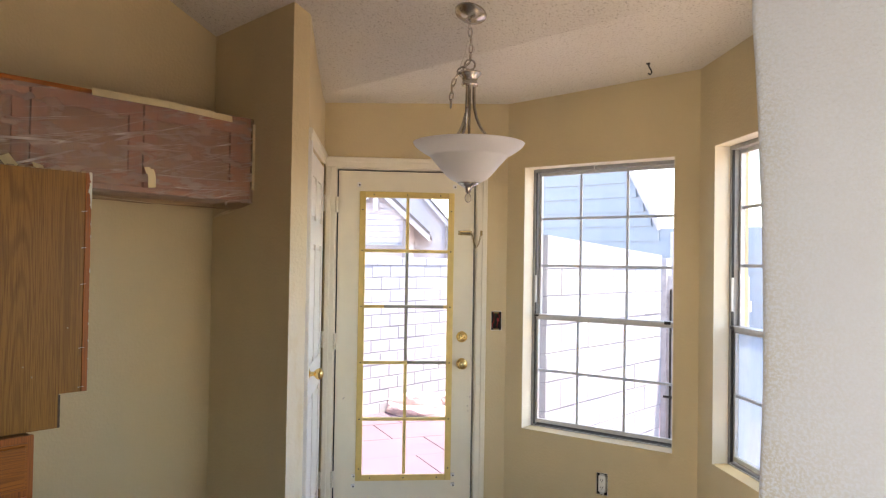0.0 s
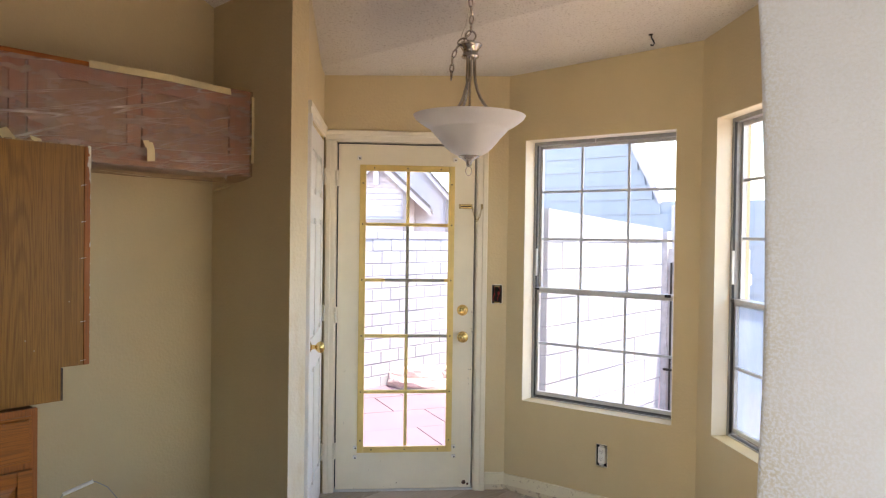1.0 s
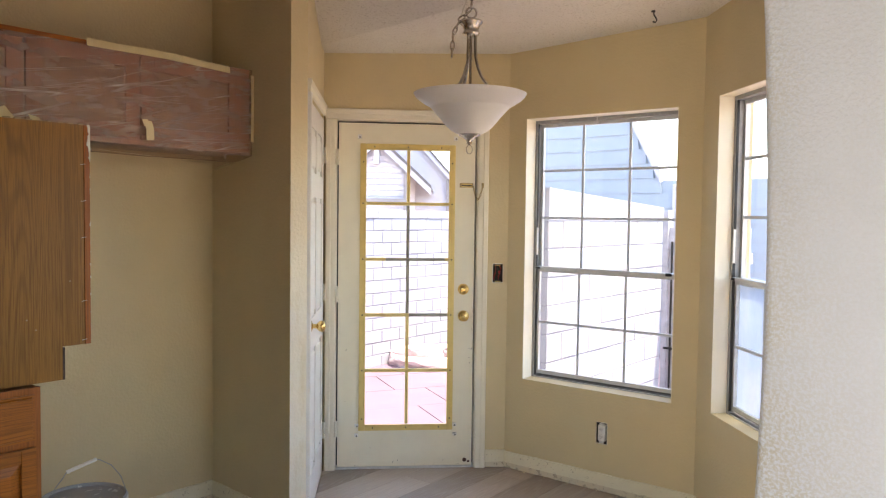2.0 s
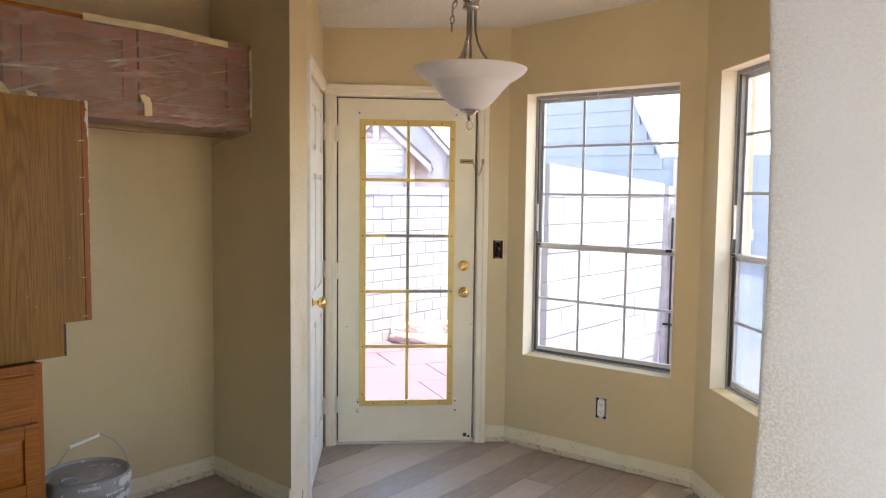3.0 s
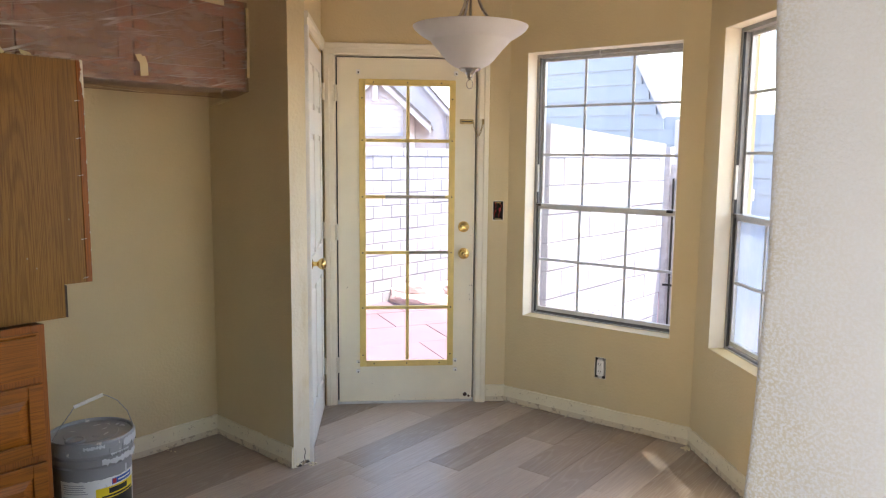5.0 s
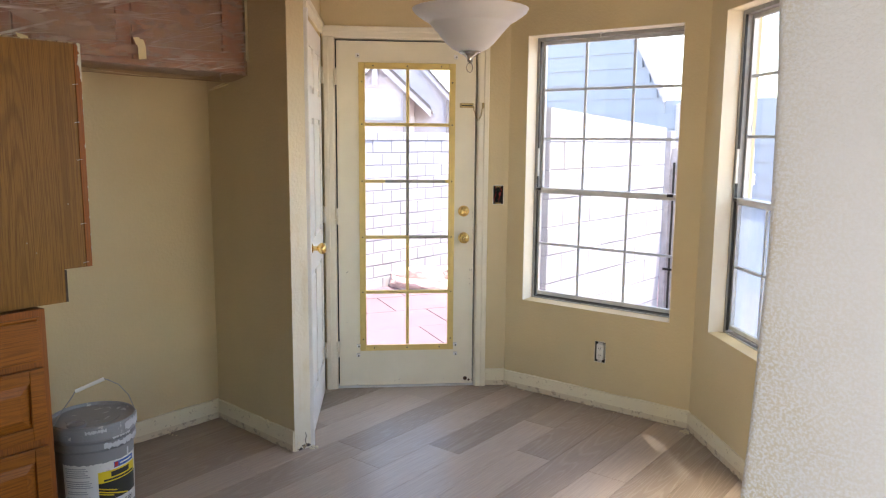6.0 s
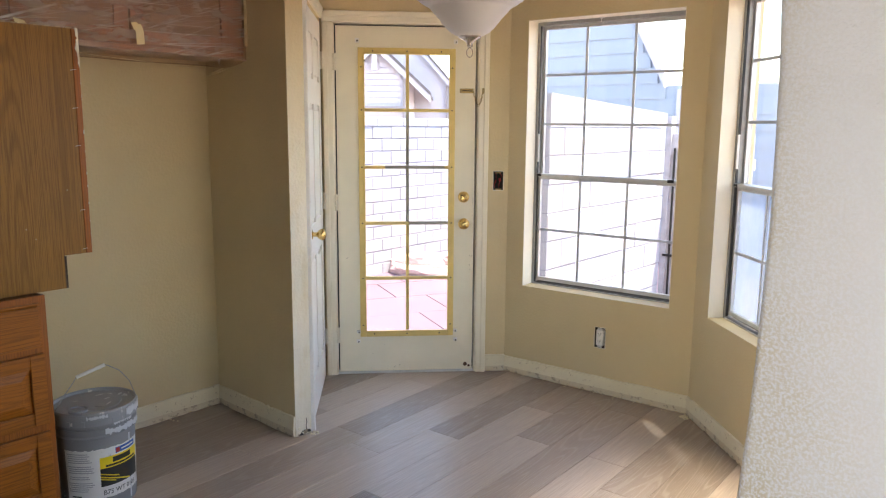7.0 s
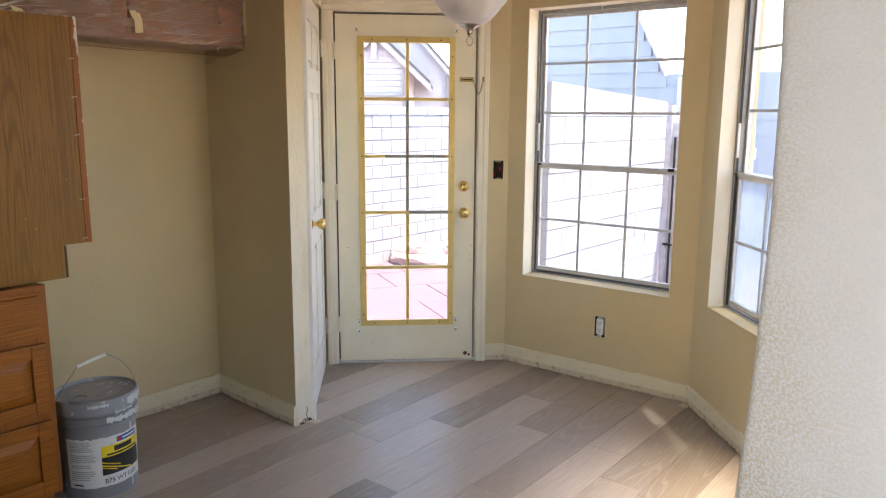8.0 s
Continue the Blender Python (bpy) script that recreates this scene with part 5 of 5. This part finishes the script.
bent_text("B75 WT 0101", 0.0250, -30, 0.058, INKK, lab)
bent_text("INTERIOR LATEX SEMI-GLOSS", 0.0092, -27, 0.1632, INKY, lab)
for a0, a1, z0, z1, rag, sd in ((-52, 18, 0.286, 0.304, 0.005, 5), (-40, -8, 0.318, 0.345, 0.006, 6), (-20, 30, 0.338, 0.364, 0.005, 7), (-75, -48, 0.352, 0.360, 0.004, 8)):
    part("paint_smear", patch(a0, a1, z0, z1, 0.1535 if z0 < 0.32 else 0.1588, 0.1535 if z0 < 0.32 else 0.1588, 0.0012, rag, sd, 30), SMEAR, bk, "dried white paint smear", smooth=40)
part("paint_drip", patch(-12, -9, 0.012, 0.26, R0, R1, 0.0012, 0.0, 3, 4), SMEAR, bk)
for k in range(7):
    c = Matrix.Translation((rnd.uniform(-0.02, 0.09), rnd.uniform(-0.02, 0.10), 0.3632)) @ Matrix.Rotation(rnd.uniform(0, 3), 4, "Z") @ Matrix.Diagonal((rnd.uniform(0.6, 1.9), rnd.uniform(0.3, 0.8), 1, 1))
    part("paint_fleck", lathe([(0, 0.0014), (0.008, 0.001), (0.011, 0)], 9, None, c), SMEAR, lid)
ax = Vector((0.80, 0.60, 0)).normalized()
up = Vector((0.17, -0.13, 1)).normalized()
bail = ((-0.158, 0.318), (-0.142, 0.365), (-0.115, 0.415), (-0.084, 0.460), (-0.072, 0.482), (-0.020, 0.498), (0.030, 0.513), (0.045, 0.506), (0.085, 0.480), (0.125, 0.430), (0.148, 0.375), (0.157, 0.318))
arc = [ax * u + Vector((0, 0, 0.318)) + up * (w - 0.318) for u, w in bail]
part("bail", tube(arc, 0.0018, 8), FRAMEALU, bk, "thin wire bail handle", smooth=60)
part("grip", tube(arc[4:7], 0.0066, 12), WHITE, bk, "white plastic grip", smooth=50)
for s in (-1, 1):
    c = ax * (0.155 * s) + Vector((0, 0, 0.318))
    bm = bmesh.ops.create_icosphere
    b2 = bmesh.new()
    bm(b2, subdivisions=2, radius=0.010, matrix=Matrix.Translation(c))
    part("bail_ear", b2, GREYP, bk, smooth=60)


# ---- yard ----
GZ0 = -0.13
EARTH = plain("pale_soil", (0.36, 0.27, 0.22), 0.95, vary=0.25, scale=3.0, relief=0.5)
PATIO = plain("red_concrete", (0.200, 0.135, 0.170), 0.85, vary=0.16, scale=4.0, relief=0.3)
BLOCK = plain("whitewashed_block", (0.40, 0.40, 0.45), 0.9, vary=0.09, scale=5.0, relief=0.6, rscale=60)
MORTAR = plain("grey_mortar", (0.255, 0.25, 0.285), 0.95)
SIDING = plain("blue_grey_siding", (0.34, 0.40, 0.46), 0.7, vary=0.06)
PALESIDE = plain("pale_siding", (0.56, 0.54, 0.60), 0.8, vary=0.06)
STUCCO = plain("pale_stucco", (0.55, 0.54, 0.60), 0.9, vary=0.08, relief=0.4)
SHINGLE = plain("grey_shingle", (0.12, 0.11, 0.12), 0.95, vary=0.5, scale=20, relief=0.6)
FASCIA = plain("fascia_paint", (0.26, 0.24, 0.25), 0.7)
FENCEW = plain("weathered_fence_wood", (0.52, 0.51, 0.54), 0.85, vary=0.3, scale=12, relief=0.4)
STONE = plain("red_flagstone", (0.56, 0.43, 0.42), 0.9, vary=0.25, scale=14, relief=0.6)

g = bmesh.new()
bmesh.ops.create_grid(g, x_segments=40, y_segments=40, size=400)
for v in g.verts:
    v.co.z = GZ0 - 0.03 + (0.2 * noise.noise(v.co * 0.02) if v.co.length > 40 else 0)
tagged(new("ground", finish("ground", g, EARTH)), "pale bare soil of the yard", "ground", kind="structure")

patio = tagged(new("patio", None), "pinkish red concrete patio slabs outside the back door", "patio", kind="structure")
patio.matrix_basis = Matrix.Translation((-0.55, 4.75, 0)) @ Matrix.Rotation(radians(22), 4, "Z")
for i in range(-2, 5):
    for j in range(0, 7):
        s = 0.92
        x, y = i * s + (0.3 if j % 2 else 0), j * 0.62 - 0.5
        if y < -0.6:
            continue
        part("slab", boxm(x + 0.004, x + s - 0.004, y + 0.004, y + 0.616, GZ0 - 0.05, GZ0 + 0.006 * noise.noise(Vector((i * 3.1, j * 2.7, 0))), bevel=0.008), PATIO, patio)


def block_wall(name, start, length, courses, label, cap=True, tall=0.203, long=0.4):
    """A concrete block wall along the diagonal, face towards the house; blocks are pieces of their own."""
    M = frame_m(start, start + D50)
    w = tagged(new(name, None), label, "wall", kind="structure")
    w.matrix_basis = M @ Matrix.Translation((0, 0, GZ0 - 0.02))
    H = courses * tall
    part("mortar", boxm(0.006, length - 0.006, 0.006, 0.19, 0.0, H - 0.006), MORTAR, w)
    meshes = {}
    rnd_ = random.Random(7)
    for c in range(courses):
        x = -long / 2 if c % 2 else 0.0
        while x < length - 0.01:
            x0, x1 = max(0.0, x), min(length, x + long)
            L = round(x1 - x0, 3)
            if L > 0.05:
                key = (L, rnd_.randrange(3))
                if key not in meshes:
                    b = boxm(0.003, L - 0.003, 0, 0.2, 0.003, tall - 0.003)
                    bmesh.ops.bevel(b, geom=[e for e in b.edges if all(v.co.y < 0.01 for v in e.verts)], offset=0.004 + 0.002 * key[1], segments=1, affect="EDGES")
                    meshes[key] = finish("block", b, BLOCK)
                ob = new("block", meshes[key])
                ob.parent = w
                ob.matrix_basis = Matrix.Translation((x0, rnd_.uniform(-0.004, 0.003), c * tall))
            x += long
    if cap:
        x = 0.0
        while x < length:
            L = min(0.4, length - x)
            part("cap_block", boxm(x + 0.003, x + L - 0.003, -0.012, 0.212, H, H + 0.085, bevel=0.006), BLOCK, w)
            x += 0.4
    return w


block_wall("garden_wall_1", vec(-0.839, 7.865) - D50 * 1.4, 6.16, 12, "whitewashed concrete block garden wall, sunlit", tall=0.1345, long=0.28)
gw = block_wall("garden_wall_2", vec(0.775, 5.32) - D50 * 0.06, 1.92, 8, "whitewashed concrete block wall stub beside the gate", cap=False)
part("coping", prism(bmesh.new(), [(0.0, 1.624), (1.92, 1.624), (1.92, 1.745), (0.93, 1.80), (0.0, 1.855)], -0.004, 0.204), BLOCK, gw)

# flagstones at the wall's foot
rk = thing("flagstone_edging", Matrix.Translation((-0.05, 8.05, GZ0)) @ Matrix.Diagonal((1.15, 1.0, 1.3, 1)), "broken red flagstones stacked against the block wall", "stones")
rnd = random.Random(9)
for k, (x, y, z, sx, sy, sz) in enumerate(((0.0, 0.0, 0.05, 0.42, 0.20, 0.055), (-0.10, 0.12, 0.12, 0.30, 0.18, 0.05), (0.30, 0.06, 0.13, 0.26, 0.20, 0.06), (0.45, -0.10, 0.045, 0.20, 0.14, 0.04), (-0.32, 0.10, 0.06, 0.16, 0.12, 0.07), (0.62, 0.25, 0.08, 0.35, 0.22, 0.08))):
    b = bmesh.new()
    bmesh.ops.create_icosphere(b, subdivisions=3, radius=1.0)
    for v in b.verts:
        n_ = 1 + 0.30 * noise.noise(v.co * 1.6 + Vector((k * 5, 0, 0))) + 0.14 * noise.noise(v.co * 5 + Vector((k * 3, 1, 0)))
        v.co = Vector((v.co.x * sx * n_, v.co.y * sy * n_, max(-0.9, min(0.8, v.co.z * 1.5)) * sz * n_))
    part("stone", b, STONE, rk, m=Matrix.Translation((x, y, z - 0.012)))

# gate beyond the wall stub: weathered boards with iron bars
GS = vec(0.775, 5.32) + D50 * 1.93
gm = frame_m(GS, GS + N50)
gate = thing("side_gate", gm @ Matrix.Translation((0, 0, GZ0)), "weathered grey wooden side gate with dark bars", "gate")
for k in range(5):
    part("board", boxm(0.02 + 0.145 * k, 0.155 + 0.145 * k, 0.02, 0.045, 0.06, 1.55, bevel=0.003), FENCEW, gate)
for z in (0.35, 1.25):
    part("rail", boxm(0.02, 0.74, 0.045, 0.085, z, z + 0.09), FENCEW, gate)
for k in range(4):
    part("bar", rod((0.06 + 0.21 * k, 0.0, 0.0), (0.06 + 0.21 * k, 0.0, 1.42), 0.010, 8), BLACKM, gate)
part("bar_rail", boxm(0.0, 0.74, -0.010, 0.010, 0.44, 0.46), BLACKM, gate)
part("post", boxm(-0.03, 0.02, 0.0, 0.09, 0.0, 1.7, bevel=0.004), FENCEW, gate)
dp = part("downpipe", rod((-0.42, -0.36, 0.0), (-0.42, -0.36, 1.45), 0.035, 14), FASCIA, gate, smooth=50)

# neighbour's house with blue-grey lap siding
HS = vec(1.20, 10.1)
hm = frame_m(HS - N50 * 0.5, HS + N50)
house = thing("neighbour_house", hm, "neighbouring house with blue-grey lap siding", "house")
# sloping top edge shaped after a boundary of glare, built as a roof slope
edge_x = [(0.0, 5.2), (0.6, 4.6), (1.75, 2.95), (2.3, 1.95), (7.0, 1.95)]


def glare_edge_z(x):
    for (xa, za), (xb, zb) in zip(edge_x, edge_x[1:]):
        if x <= xb:
            return za + (zb - za) * (x - xa) / (xb - xa)
    return edge_x[-1][1]


part("wall", prism(bmesh.new(), [(0, GZ0 - 0.02), (7.0, GZ0 - 0.02)] + edge_x[::-1], 0.03, 0.25), SIDING, house)
z = 0.0
while z < 6.1:
    xr = 0.1
    while xr < 7.0 and glare_edge_z(xr) > z + 0.19:
        xr += 0.05
    if xr > 0.3:
        b = bmesh.new()
        prism(b, [(0.0, z), (xr, z), (max(0.05, xr - 0.02), z + 0.182), (0.0, z + 0.182)], 0.0, 0.028)
        for v in b.verts:
            if v.co.y < 0.01 and v.co.z > z + 0.1:
                v.co.y += 0.012
        part("siding_board", b, SIDING, house)
    z += 0.18
win = part("window", boxm(2.45, 3.1, -0.03, 0.05, 1.25, 1.90, bevel=0.01), STUCCO, house, "white window surround")
part("pane", boxm(2.52, 3.03, -0.035, -0.028, 1.32, 1.83), FASCIA, win)
for (xa, za), (xb, zb) in zip(edge_x[:3], edge_x[1:4]):
    part("glare_edge_board", prism(bmesh.new(), [(xa, za - 0.02), (xb, zb - 0.02), (xb, zb + 0.13), (xa, za + 0.13)], -0.05, 0.30), STUCCO, house)


def gable_house(name, Y, apex, right, left, base, label, wall_mat, board, right_post=None):
    """A gable end facing the house: apex, right and left eave points as (x, z)."""
    h = thing(name, Matrix.Translation((0, Y, 0)), label, "house")
    rx, rz = right
    lx, lz = left
    xr = right_post if right_post is not None else rx - 0.25
    zr = apex[1] + (rz - apex[1]) * (xr - apex[0]) / (rx - apex[0]) - 0.06
    part("wall", prism(bmesh.new(), [(lx + 0.2, base), (xr, base), (xr, zr), (apex[0], apex[1] - 0.08), (lx + 0.2, lz)], 0.20, 5.0), wall_mat, h)
    if board:
        z_ = base
        while z_ < apex[1] - 0.25:
            t = min(1, max(0, (apex[1] - 0.1 - z_ - board) / (apex[1] - rz)))
            t2 = min(1, max(0, (apex[1] - 0.1 - z_ - board) / (apex[1] - lz)))
            x1, x0 = min(xr, apex[0] + (rx - apex[0]) * t), max(lx + 0.2, apex[0] + (lx - apex[0]) * t2)
            if x1 - x0 > 0.1:
                part("siding_board", boxm(x0, x1, 0.17, 0.20, z_ + 0.012, z_ + board), wall_mat, h)
            z_ += board
    for ex, ez, nm in ((rx, rz, "roof"), (lx, lz, "roof")):
        r = part(nm, prism(bmesh.new(), [(apex[0], apex[1] + 0.05), (ex, ez + 0.05), (ex, ez + 0.13), (apex[0], apex[1] + 0.14)], -0.06, 5.2), SHINGLE, h, "grey shingle roof slope")
        part("fascia", prism(bmesh.new(), [(apex[0], apex[1] - 0.11), (ex, ez - 0.11), (ex, ez + 0.05), (apex[0], apex[1] + 0.05)], -0.03, 0.06), STUCCO, r)
    return h


gh = gable_house("gable_house", 18.0, (-1.62, 3.30), (-0.32, 2.10), (-2.95, 2.10), GZ0 - 0.02, "distant gabled house with pale lap siding", PALESIDE, 0.14, right_post=-0.86)
part("king_post", boxm(-1.70, -1.58, 0.0, 0.10, 2.72, 3.22), STUCCO, gh)
part("corner_post", boxm(-0.98, -0.84, 0.06, 0.19, GZ0, 2.52), FASCIA, gh)
part("sill_beam", boxm(-2.7, -0.86, 0.05, 0.16, 1.81, 1.90), FASCIA, gh)
gh2 = gable_house("gable_house", 22.0, (-1.75, 4.75), (0.42, 2.35), (-3.9, 2.35), GZ0 - 0.02, "distant pale stucco house with a shingle gable roof", STUCCO, 0, right_post=0.22)
part("corner_post", boxm(0.05, 0.22, 0.05, 0.19, GZ0, 2.58), FASCIA, gh2)


# ---- floor planks, laid on the diagonal ----
PA_, PWID, PLEN = radians(51.6), 0.187, 1.22
FM = Matrix.Translation((AL.x, AL.y, 0)) @ Matrix.Rotation(PA_, 4, "Z")
FINV = FM.inverted()
OUTL = [FINV @ p for p in (room(-3.7, 0), AL, PE, Q, PA, C1, C2, C3, room(-1.03, 4.77), room(-3.7, 4.77))]


def inside(x, y):
    hit = False
    for a, b in zip(OUTL, OUTL[1:] + OUTL[:1]):
        if (a.y > y) != (b.y > y) and x < a.x + (b.x - a.x) * (y - a.y) / (b.y - a.y):
            hit = not hit
    return hit


plank_mesh = {}


def plank(L):
    key = round(L, 2)
    if key not in plank_mesh:
        b = boxm(0.0004, key - 0.0004, 0.0004, PWID - 0.0004, -0.004, 0.0)
        bmesh.ops.bevel(b, geom=[e for e in b.edges if all(v.co.z > -0.001 for v in e.verts)], offset=0.0011, segments=1, affect="EDGES")
        plank_mesh[key] = finish("plank", b, PLANK)
    return plank_mesh[key]


ENDS = {0: 0.085, 1: 0.437, 2: -0.21, 4: 0.03, 5: 0.665, 6: 0.42}
rnd = random.Random(31)
for row in range(-9, 32):
    off = 0.905 + PWID * row          # metres out from the recess wall
    start = ENDS.get(row, rnd.uniform(0, PLEN))
    k0 = int((-6.0 - start) / PLEN) - 1
    for k in range(k0, k0 + 9):
        xa = start + k * PLEN
        if xa > 3.6:
            continue
        steps = [xa + PLEN * (i + 0.5) / 48 for i in range(48)]
        on = [i for i, x in enumerate(steps) if any(inside(x, -(off + PWID * g)) for g in (0.02, 0.25, 0.5, 0.75, 0.98))]
        if not on:
            continue
        x0 = xa + max(0.0, PLEN * on[0] / 48 - (0.06 if on[0] else 0.0))
        x1 = xa + min(PLEN, PLEN * (on[-1] + 1) / 48 + (0.06 if on[-1] < 47 else 0.0))
        ob = new("plank", plank(x1 - x0))
        ob.parent = FLOOR
        ob.matrix_basis = FM @ Matrix.Translation((x0, -(off + PWID), 0))
